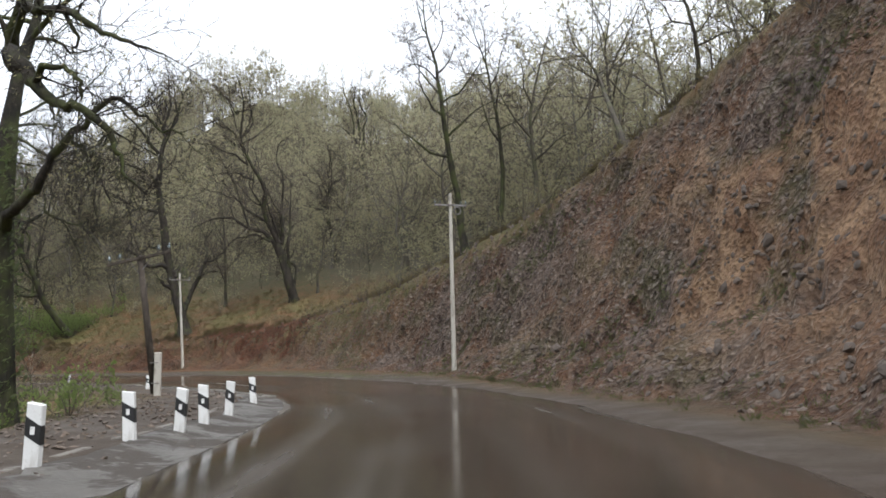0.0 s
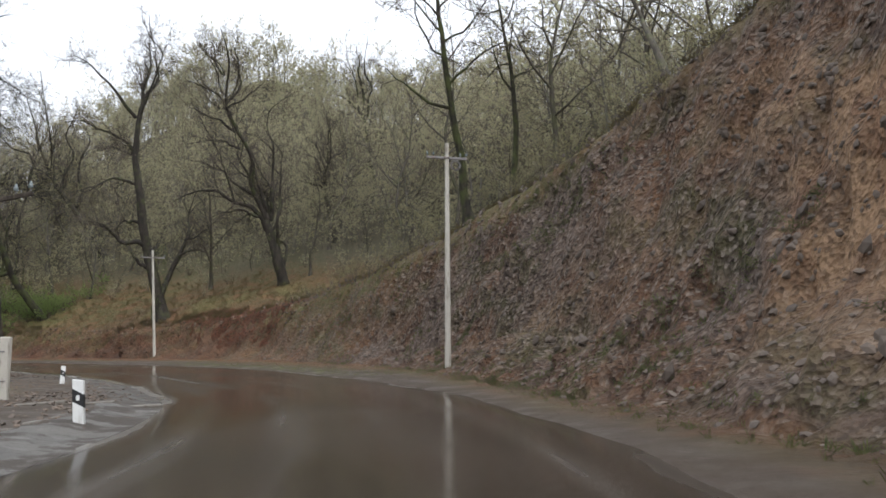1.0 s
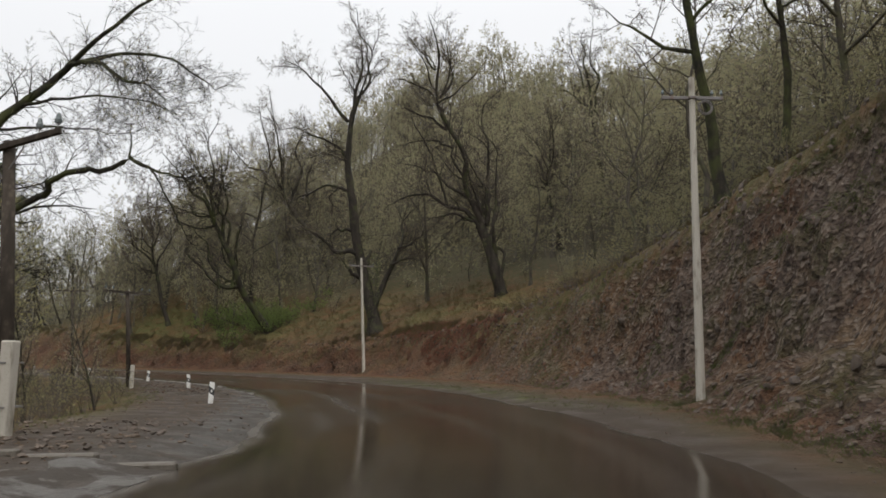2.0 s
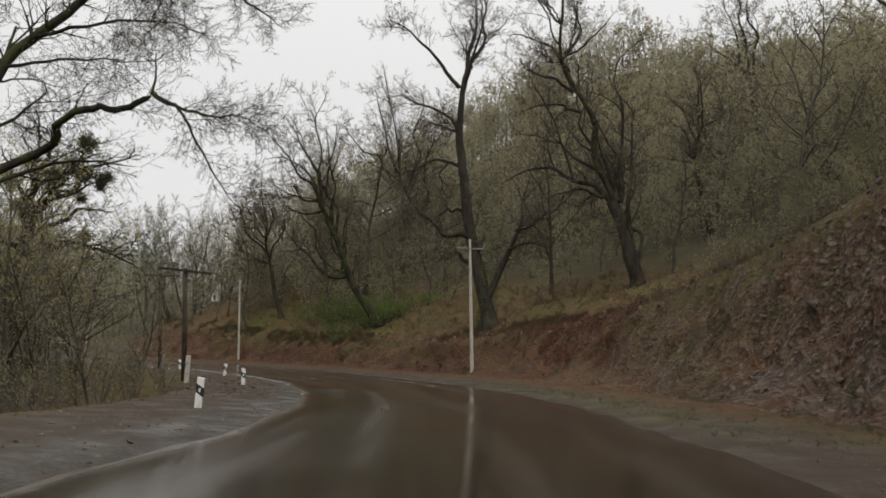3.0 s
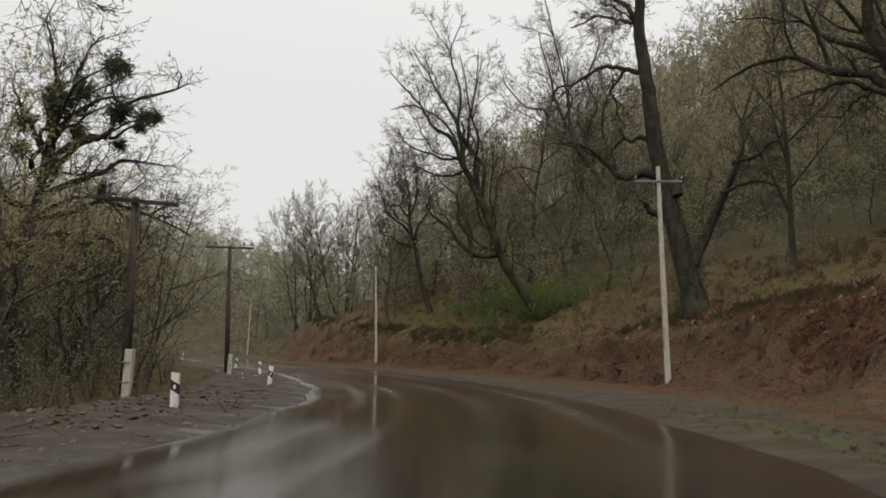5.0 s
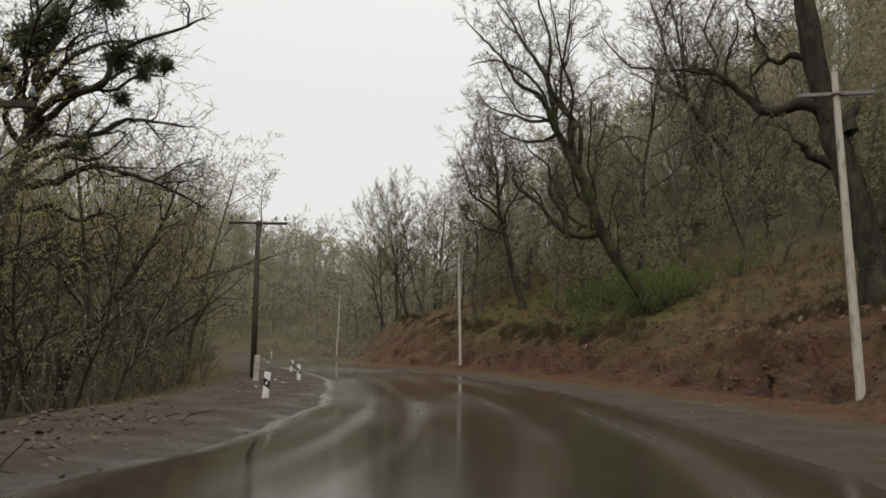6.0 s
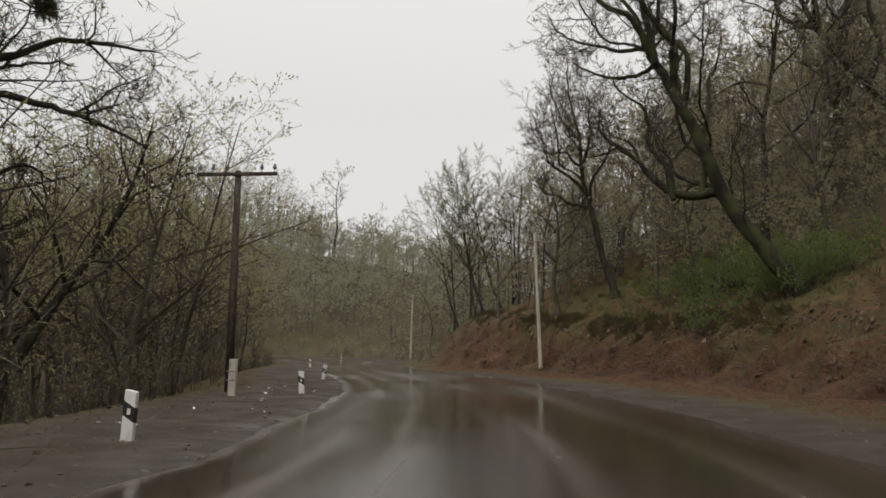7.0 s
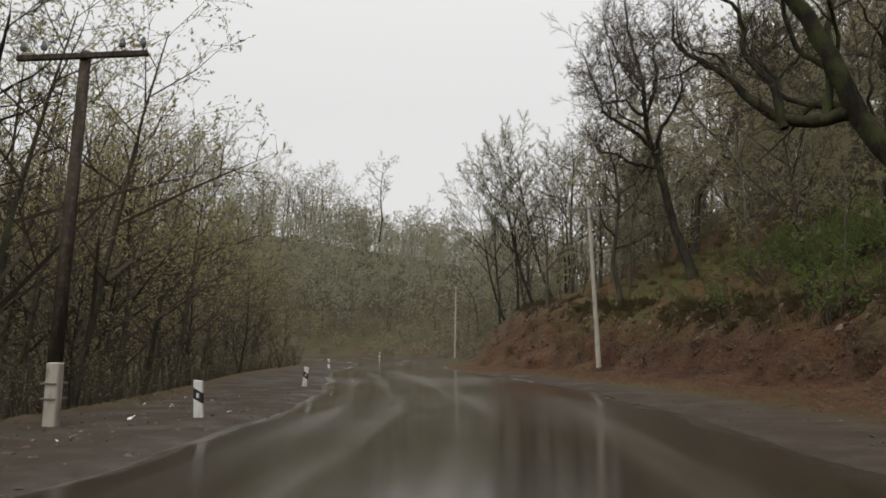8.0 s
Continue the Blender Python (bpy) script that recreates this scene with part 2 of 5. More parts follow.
GROUND, ROAD = ground_material(), road_material()
BARK = bark_material("dark_wet_bark", (0.021, 0.018, 0.0145), (0.06, 0.049, 0.038), (0.06, 0.066, 0.027), 0.14)
MOSSY = bark_material("mossy_bark", (0.016, 0.014, 0.011), (0.046, 0.038, 0.028), (0.065, 0.075, 0.024), 0.22)
# lichened bark of the far woods, its colour paled further to stand for haze
HAZED_BARK = bark_material("haze_paled_lichen_bark", (0.10, 0.092, 0.075), (0.18, 0.165, 0.13), (0.15, 0.155, 0.085), 0.14)
# hillside trunks: dark bark lightened in colour in place of haze
HILL_BARK = bark_material("hazed_hill_bark", (0.055, 0.048, 0.039), (0.125, 0.108, 0.084), (0.10, 0.105, 0.05), 0.16)
TWIG = speckled("thin_twigs", (0.08, 0.066, 0.052), (0.13, 0.108, 0.085), 0.9, 0.7)
# twigs of the slopes, with haze put into their lighter colours
HILL_TWIG = speckled("hazed_hill_twigs", (0.125, 0.105, 0.082), (0.19, 0.16, 0.122), 0.9, 0.6)
PALE_TWIG = speckled("haze_paled_budding_twigs", (0.19, 0.172, 0.125), (0.25, 0.222, 0.165), 0.9, 0.4)
BUD = leaf_material("spring_buds", (0.15, 0.146, 0.062), (0.16, 0.132, 0.07))
# spring leaves of the hill woods, lightened in colour as distance haze would
PALE_BUD = leaf_material("haze_paled_spring_leaves", (0.2, 0.197, 0.105), (0.208, 0.178, 0.113))
SPUR_BUD = leaf_material("olive_spring_leaves", (0.185, 0.185, 0.07), (0.185, 0.15, 0.075))
# far valley leaves: grey-green haze painted into the leaf colour
VALLEY_BUD = leaf_material("haze_greyed_valley_leaves", (0.21, 0.215, 0.145), (0.21, 0.195, 0.14))
FRESH = leaf_material("fresh_green_leaves", (0.105, 0.145, 0.035), (0.13, 0.16, 0.05))
MISTLE = leaf_material("mistletoe_leaves", (0.055, 0.062, 0.032), (0.08, 0.085, 0.042))
IVY = leaf_material("ivy_leaves", (0.04, 0.055, 0.017), (0.065, 0.072, 0.027))
DRYLEAF = leaf_material("fallen_brown_leaves", (0.082, 0.035, 0.02), (0.095, 0.056, 0.034))
DULL_LEAF = leaf_material("rotting_leaves", (0.062, 0.04, 0.024), (0.08, 0.058, 0.036))
CONCRETE = painted("whitewashed_concrete", (0.42, 0.39, 0.335), 0.75, (0.19, 0.165, 0.13), 0.9)
WHITE = painted("white_post_paint", (0.66, 0.655, 0.63), 0.55, (0.28, 0.245, 0.205), 0.6)
BLACK = painted("black_post_paint", (0.02, 0.02, 0.02), 0.45, (0.08, 0.075, 0.07), 0.3)
STEEL = painted("rusty_grey_steel", (0.16, 0.15, 0.145), 0.5, (0.14, 0.07, 0.04), 0.7)
GLASSY = painted("dull_insulator_glass", (0.12, 0.14, 0.14), 0.2, (0.2, 0.2, 0.2), 0.2)
TIMBER = bark_material("weathered_timber", (0.035, 0.028, 0.022), (0.10, 0.08, 0.062), (0.06, 0.06, 0.04), 0.05)
KERB = painted("worn_kerb_concrete", (0.13, 0.115, 0.095), 0.6, (0.06, 0.046, 0.034), 0.9)
STRIP = strip_material()
STONE = speckled("bank_stone", (0.15, 0.112, 0.084), (0.12, 0.098, 0.082), 0.8, 1.2, 0.2)
PAPER = painted("white_litter", (0.75, 0.75, 0.73), 0.5, (0.5, 0.48, 0.44), 0.3)


# ---- shape of the land ----
CENTRE = [(1.6, -90), (2.2, -40), (2.2, 0), (2.0, 8), (1.2, 16.5), (-0.5, 23.6), (-2.8, 29.3), (-8.1, 38.5), (-13.4, 45.9), (-18.6, 51.8),
          (-24.2, 57.0), (-30.4, 61.6), (-36.4, 65.2), (-43.6, 69.2), (-51.5, 73), (-62, 77), (-75, 81.5), (-90, 88), (-105, 94.3), (-120, 97),
          (-135, 94.5), (-148, 87), (-157, 75), (-162, 58), (-164, 36), (-164, 10), (-164, -30)]


def smooth_line(points, step=0.5):
    """A Catmull-Rom curve through the points, evenly sampled."""
    p = [np.array(q, float) for q in points]
    p = [2 * p[0] - p[1]] + p + [2 * p[-1] - p[-2]]
    out = []
    for a, b, c, d in zip(p, p[1:], p[2:], p[3:]):
        for u in np.linspace(0, 1, 40, endpoint=False):
            out.append(0.5 * (2 * b + (c - a) * u + (2 * a - 5 * b + 4 * c - d) * u * u + (3 * b - a - 3 * c + d) * u ** 3))
    out = np.array(out + [p[-2]])
    length = np.concatenate([[0], np.cumsum(np.linalg.norm(np.diff(out, axis=0), axis=1))])
    s = np.arange(0, length[-1], step)
    return np.stack([np.interp(s, length, out[:, i]) for i in (0, 1)], 1), s


LINE, LINE_S = smooth_line(CENTRE)
LINE_S = LINE_S - LINE_S[np.argmin(np.hypot(LINE[:, 0] - 2.2, LINE[:, 1]))]
TANGENT = np.gradient(LINE, axis=0)
TANGENT /= np.linalg.norm(TANGENT, axis=1)[:, None]
RIGHT = np.stack([TANGENT[:, 1], -TANGENT[:, 0]], 1)


def road_place(x, y):
    """Along and across the road (right is positive) of places in the plan."""
    x, y = np.atleast_1d(np.asarray(x, float)), np.atleast_1d(np.asarray(y, float))
    s, d = np.empty(x.shape), np.empty(x.shape)
    for i in range(0, x.size, 4000):
        q = np.stack([x.flat[i:i + 4000], y.flat[i:i + 4000]], 1)
        near = ((q[:, None, :] - LINE[None]) ** 2).sum(2).argmin(1)
        off = q - LINE[near]
        s.flat[i:i + 4000] = LINE_S[near] + (off * TANGENT[near]).sum(1)
        side = (off * RIGHT[near]).sum(1)
        d.flat[i:i + 4000] = np.where(side >= 0, 1, -1) * np.hypot(off[:, 0], off[:, 1])
    return s, d


def plan(s, d):
    """The place in the plan that lies s along and d across the road."""
    i = int(np.clip(np.searchsorted(LINE_S, s), 0, len(LINE_S) - 1))
    p = LINE[i] + RIGHT[i] * d + TANGENT[i] * (s - LINE_S[i])
    return float(p[0]), float(p[1])


def road_level(s, d):
    return 0.13 - 0.0042 * np.clip(s, -60, 140) + np.interp(s, [0, 25, 45, 120], [0.0, 0.0, 0.035, 0.035]) * np.clip(d, -5, 5)




def half_left(s):
    """How far the asphalt reaches to either side of its centre line."""
    return np.interp(s, [0, 25, 60, 80, 100], [3.6, 3.6, 3.5, 3.15, 3.1])


def half_right(s):
    return np.interp(s, [20, 33, 60, 75, 100, 140], [3.4, 3.9, 4.1, 4.6, 4.9, 4.2])


rng = np.random.RandomState(7)
WAVES = [(rng.uniform(0.05, 0.6), rng.uniform(0, 6.28), rng.uniform(0, 6.28)) for _ in range(24)]


def waves(x, y, low=0.0, high=9.0):
    """Smooth unevenness between about -1 and 1."""
    total, weight = 0, 0
    for k, a, p in WAVES:
        if low <= k <= high:
            total = total + np.sin(k * (x * np.cos(a) + y * np.sin(a)) + p) / (1 + 4 * k)
            weight += 0.5 / (1 + 4 * k)
    return total / max(weight, 1e-6) * 0.35


def foot(s):
    return np.interp(s, [0, 22, 30, 38, 50, 68, 90, 112, 128, 150, 168, 195], [6.4, 5.5, 6.5, 8.0, 8.6, 10.8, 10.8, 10.2, 7.5, 7.0, 14.5, 9.0])


def cut_height(s):
    return np.interp(s, [-30, 5, 18, 26, 34, 42, 50, 58, 68, 85, 110, 130, 150, 175], [13, 14.5, 13, 10.8, 8.7, 7.0, 5.6, 4.3, 3.2, 2.4, 2.7, 4.0, 4.8, 2.2])


def ridge(w, width):
    """Distance up a slope: even as far as the width, then a rounded ridge that falls away behind."""
    over = np.clip(w - width, 0, None)
    return np.maximum(np.minimum(w, width) + 9 * (1 - np.exp(-over / 9)) - 0.22 * np.clip(over - 14, 0, None), 18 * np.clip(w / 18, 0, 1))


def land(x, y):
    """Height of the ground, and the place along and across the road."""
    s, d = road_place(x, y)
    x, y = np.atleast_1d(x), np.atleast_1d(y)
    base = road_level(s, d)
    wob = waves(x, y, 0.15)
    # right: verge, loose foot, steep cut, wooded hill
    f, hc = foot(s), cut_height(s)
    u = d - f + 0.5 * wob
    toe = np.interp(s, [20, 30, 40, 60, 90], [2.9, 2.2, 1.4, 1.4, 0.8])
    steep = np.interp(s, [15, 40, 65, 90], [2.3, 2.1, 1.3, 1.1])
    rise = 0.72 * np.clip(u, 0, toe) + steep * np.clip(u - toe, 0, None)
    hc = hc + np.interp(s, [60, 90], [0.7, 0.35]) * waves(x * 2.2, y * 2.2, 0.25)
    top = np.minimum(rise, hc)
    back = np.clip(u - toe - (hc - 0.72 * toe) / steep, 0, None)
    back = ridge(back, 74)
    slope = np.interp(s, [10, 40, 56, 72, 120, 150, 172, 190, 205, 220], [0.66, 0.50, 0.28, 0.43, 0.50, 0.42, 0.2, 0.2, 0.28, 0.36])
    hill = slope * np.clip(back, 0, 10) + np.interp(s, [25, 50, 75, 100, 130, 150, 163, 176, 188, 200, 214, 250], [0.42, 0.42, 0.48, 0.56, 0.72, 0.60, 0.38, 0.16, 0.15, 0.25, 0.36, 0.38]) * np.clip(back - 10, 0, None)
    zr = 0.06 * np.clip(d - half_right(s), 0, 4) + top + hill + wob * np.clip(back / 6, 0, 1) * 0.7
    # left: verge, fall to the stream, far hill
    v = np.clip(-d - half_left(s), 0, None)
    w = np.interp(s, [0, 20, 40, 60, 110], [3.0, 5.0, 4.5, 4.0, 5.0])
    fall = -np.clip(0.28 * np.clip(v - w, 0, None), 0, 3.2 + 0.8 * wob)
    up = ridge(np.clip(v - 30, 0, None), 56) * np.interp(s, [60, 150, 190], [0.50, 0.68, 0.8])
    zl = 0.12 * np.clip((v - 0.35) / 0.5, 0, 1) * np.interp(s, [24, 40], [1, 0.3]) + fall + up + wob * np.clip((v - w) / 6, 0, 1) * 0.5 + 0.02 * np.clip(v, 0, 2)
    return base + np.where(d > 0, zr, zl), s, d


def land_z(x, y):
    return float(land(np.array([x], float), np.array([y], float))[0][0])


# ---- helpers for meshes ----
def mesh_object(name, verts, faces, material, parent=None, label="", smooth=True):
    me = bpy.data.meshes.new(name)
    me.from_pydata([tuple(v) for v in verts], [], [tuple(f) for f in faces])
    me.materials.append(material)
    if smooth:
        me.polygons.foreach_set("use_smooth", [True] * len(me.polygons))
    ob = new(name, me)
    if parent:
        ob.parent = parent
    if label:
        tagged(ob, label)
    return ob


def array_mesh(name, verts, faces, material, smooth=False):
    """A mesh out of numpy arrays of places and of triangles."""
    me = bpy.data.meshes.new(name)
    verts, faces = np.asarray(verts, np.float32), np.asarray(faces, np.int32)
    me.vertices.add(len(verts))
    me.vertices.foreach_set("co", verts.ravel())
    k = faces.shape[1]
    me.loops.add(faces.size)
    me.loops.foreach_set("vertex_index", faces.ravel())
    me.polygons.add(len(faces))
    me.polygons.foreach_set("loop_start", np.arange(0, faces.size, k, dtype=np.int32))
    me.polygons.foreach_set("use_smooth", np.full(len(faces), smooth))
    me.materials.append(material)
    me.update(calc_edges=True)
    me.validate()
    return me


def part(name, bm, material, parent, label="", smooth=False):
    me = bpy.data.meshes.new(name)
    bm.to_mesh(me)
    bm.free()
    me.materials.append(material)
    me.polygons.foreach_set("use_smooth", [smooth] * len(me.polygons))
    ob = new(name, me)
    ob.parent = parent
    return tagged(ob, label) if label else ob


def box(sx, sy, sz, at=(0, 0, 0), bevel=0.01, turn=None):
    bm = bmesh.new()
    m = Matrix.Translation(at) @ (turn or Matrix()) @ Matrix.Diagonal((sx, sy, sz, 1))
    bmesh.ops.create_cube(bm, size=1, matrix=m)
    if bevel:
        bmesh.ops.bevel(bm, geom=bm.edges[:], offset=bevel, segments=1, affect="EDGES")
    return bm


def rod(a, b, r0, r1, sides=10):
    bm = bmesh.new()
    a, b = Vector(a), Vector(b)
    m = Matrix.Translation((a + b) / 2) @ (b - a).to_track_quat("Z", "Y").to_matrix().to_4x4()
    bmesh.ops.create_cone(bm, cap_ends=True, segments=sides, radius1=r0, radius2=r1, depth=(b - a).length, matrix=m)
    return bm


def thing(name, m, label, category, group="", kind=""):
    ob = new(name)
    ob.matrix_basis = m
    return tagged(ob, label, category, group, kind)


# ---- ground ----
def drift(x, y):
    """Distance from the strip of red leaves that lies above the ledge."""
    ax, ay, bx, by = -22.6, 74.2, -12.6, 64.6
    t = np.clip(((x - ax) * (bx - ax) + (y - ay) * (by - ay)) / ((bx - ax) ** 2 + (by - ay) ** 2), 0, 1)
    return np.hypot(x - ax - t * (bx - ax), y - ay - t * (by - ay))


def spaced(stops):
    """Grid lines: from each stop to the next with the given step."""
    out = []
    for (a, step), (b, _) in zip(stops, stops[1:]):
        out += list(np.linspace(a, b, max(1, round((b - a) / step)), endpoint=False))
    return np.array(out + [stops[-1][0]])


def build_ground():
    gx = spaced([(-1500, 160), (-420, 20), (-275, 5), (-130, 1.05), (-78, 0.62), (-4, 0.42), (15, 1.0), (40, 4), (120, 20), (420, 160), (1500, 160)])
    gy = spaced([(-1500, 160), (-420, 20), (-100, 5), (-20, 0.9), (8, 0.42), (56, 0.55), (94, 1.0), (110, 1.6), (170, 5), (300, 20), (560, 160), (1500, 160)])
    X, Y = np.meshgrid(gx, gy)
    z, s, d = land(X.ravel(), Y.ravel())
    inside = np.minimum(d + half_left(s), half_right(s) - d)
    z = z - 0.2 * np.clip((inside + 0.1) / 1.2, 0, 1)
    f, hc = foot(s), cut_height(s)
    u = d - f
    near = np.interp(s, [54, 80], [1, 0])
    height = z - road_level(s, d)
    face = np.clip((u + 1.0) / 1.2, 0, 1) * np.clip((hc + 0.5 - height) / 1.2, 0, 1) * (d > 0)
    cut = face * np.interp(s, [42, 66], [1, 0.35])
    red = np.interp(s, [138, 152], [1, 0]) * np.clip((u + 3.5) / 2.0, 0, 1) * np.clip((hc + 0.6 - height) / 1.0, 0, 1) * (d > 0) * (1 - near)
    red = np.maximum(red, 0.5 * np.clip(1 - abs(u + 0.6) / 1.6, 0, 1) * (d > 0) * near)
    wob = waves(X.ravel(), Y.ravel(), 0.1, 0.5)
    red = np.maximum(red, np.clip(1.7 - drift(X.ravel(), Y.ravel()) / 1.3, 0, 1))
    grass = np.clip(0.38 + 1.6 * wob, 0, 0.9) * (1 - face) * np.interp(u, [0, 9, 16, 30], [1, 1, 0.5, 0.15]) * (d > 0)
    grass = np.maximum(grass, 0.4 * np.clip(1 - abs(d - half_right(s) - 1.7 - wob) / 1.2, 0, 1) * np.interp(s, [30, 36, 58, 64], [0, 1, 1, 0]))
    grass = np.maximum(grass, (d < -half_left(s) - 4) * np.clip(0.45 + wob, 0, 1) * np.interp(d, [-22, -14], [0, 1]))
    px, py = X.ravel() + 46.5, Y.ravel() - 87.0
    grass = np.maximum(grass, np.clip(1.6 - np.hypot((px + 5) / 11.0, (py - 5 + 0.55 * px) / 5.0), 0, 1))
    verge = np.where(d > 0, np.clip((f - np.interp(s, [20, 34, 60, 75], [0.2, 0.6, 2.0, 3.0]) + 0.8 * wob - d) / 1.4, 0, 1), np.clip((half_left(s) + 5.2 + 2 * wob + d) / 1.6, 0, 1))
    edge = d - half_right(s)
    moss = np.clip(1 - abs(edge - 1.2 - 0.6 * wob) / 0.9, 0, 1) * np.interp(s, [36, 42, 58, 66], [0, 1, 1, 0])
    rim = np.clip(1 - abs(hc - 0.3 - height) / 1.1, 0, 1) * (d > 0) * np.interp(s, [28, 38, 115, 150], [0, 0.85, 0.85, 0.4])
    moss = np.maximum(moss, rim * np.clip(0.75 + 1.5 * wob, 0, 1))
    wet = np.clip((edge + half_right(s) + half_left(s) + np.interp(s, [44, 54], [1.9, 0.8]) + wob) / 0.6, 0, 1) * (d < 0) * np.interp(s, [20, 28, 78, 90], [0, 1, 1, 0.4])
    ochre = np.exp(-((s - 17) / 9.0) ** 2) * np.clip((height - 0.5) / 2.5, 0, 1) * np.clip((11 - height) / 3, 0, 1)
    wooded = np.where(d > 0, np.clip((u - hc - 9) / 6, 0, 1), np.clip((-d - 12) / 6, 0, 1))
    wooded = np.maximum(wooded, np.interp(s, [138, 152], [0, 1]))
    # rough face of the cut, pushed out and in along its slope
    co = np.stack([X.ravel(), Y.ravel(), z], 1)
    i = np.searchsorted(LINE_S, s).clip(0, len(LINE_S) - 1)
    for k in np.nonzero((face > 0.05) & (s > -15) & (s < 150))[0]:
        p = Vector(co[k])
        q = Vector((p.x + p.y * 0.3, p.y * 0.8 + p.z * 0.6, p.z * 0.45 - p.y * 0.3))
        a = noise.fractal(p * 0.4, 1.0, 2.0, 4) * 0.5 + abs(noise.noise(q * 1.5)) * 0.75 + abs(noise.noise(q * 0.6)) * 0.5 - 0.4
        a *= face[k] * (1 if s[k] < 60 else 1.6)
        co[k, :2] -= RIGHT[i[k]] * a * 0.8
        co[k, 2] += a * 0.35
    cols = len(gx)
    idx = np.arange(len(gx) * len(gy)).reshape(len(gy), cols)
    faces = np.stack([idx[:-1, :-1], idx[:-1, 1:], idx[1:, 1:], idx[1:, :-1]], -1).reshape(-1, 4)
    me = array_mesh("ground", co, faces, GROUND, True)
    for name, values in (("cut", cut), ("red", red), ("grass", grass), ("verge", verge), ("ochre", ochre), ("wooded", wooded), ("moss", moss), ("wet", wet)):
        me.attributes.new(name, "FLOAT", "POINT").data.foreach_set("value", np.asarray(values, np.float32))
    global GROUND_CO, GROUND_FACE, GROUND_S, GROUND_U, GROUND_COLS
    GROUND_CO, GROUND_FACE, GROUND_S, GROUND_U, GROUND_COLS = co, face, s, u, cols
    return tagged(new("ground", me), "brown leaf-covered hillside with a bare rocky road cutting", "ground", kind="structure")


def build_road():
    keep = np.nonzero((LINE_S > -85) & (LINE_S < 300))[0][::2]
    verts, uvs = [], []
    for k in keep:
        along = LINE_S[k]
        left, right = float(half_left(along)), float(half_right(along))
        across = np.concatenate([[-left - 0.25], np.linspace(-left, right, 11), [right + 0.25]])
        for j, d in enumerate(across):
            e = d
            if j in (0, 1, 11, 12):
                e += 0.09 * math.sin(along * 0.7 + j // 5) + 0.05 * math.sin(along * 1.9 + j // 5)
            p = LINE[k] + RIGHT[k] * e
            z = float(road_level(along, d)) + (0.02 if j not in (0, 12) else -0.07)
            verts.append((p[0], p[1], z))
            # across the road the pattern stretches with its width
            uvs.append((along, d * 3.6 / (left if d < 0 else right)))
    n = 13
    faces = [(i * n + j, i * n + j + 1, (i + 1) * n + j + 1, (i + 1) * n + j) for i in range(len(keep) - 1) for j in range(n - 1)]
    faces = [f[::-1] for f in faces]
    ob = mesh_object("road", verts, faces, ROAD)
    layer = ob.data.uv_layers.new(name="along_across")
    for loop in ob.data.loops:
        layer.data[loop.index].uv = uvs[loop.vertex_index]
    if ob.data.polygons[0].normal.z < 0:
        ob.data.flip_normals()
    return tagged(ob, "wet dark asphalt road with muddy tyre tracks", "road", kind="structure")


ground = build_ground()
road = build_road()


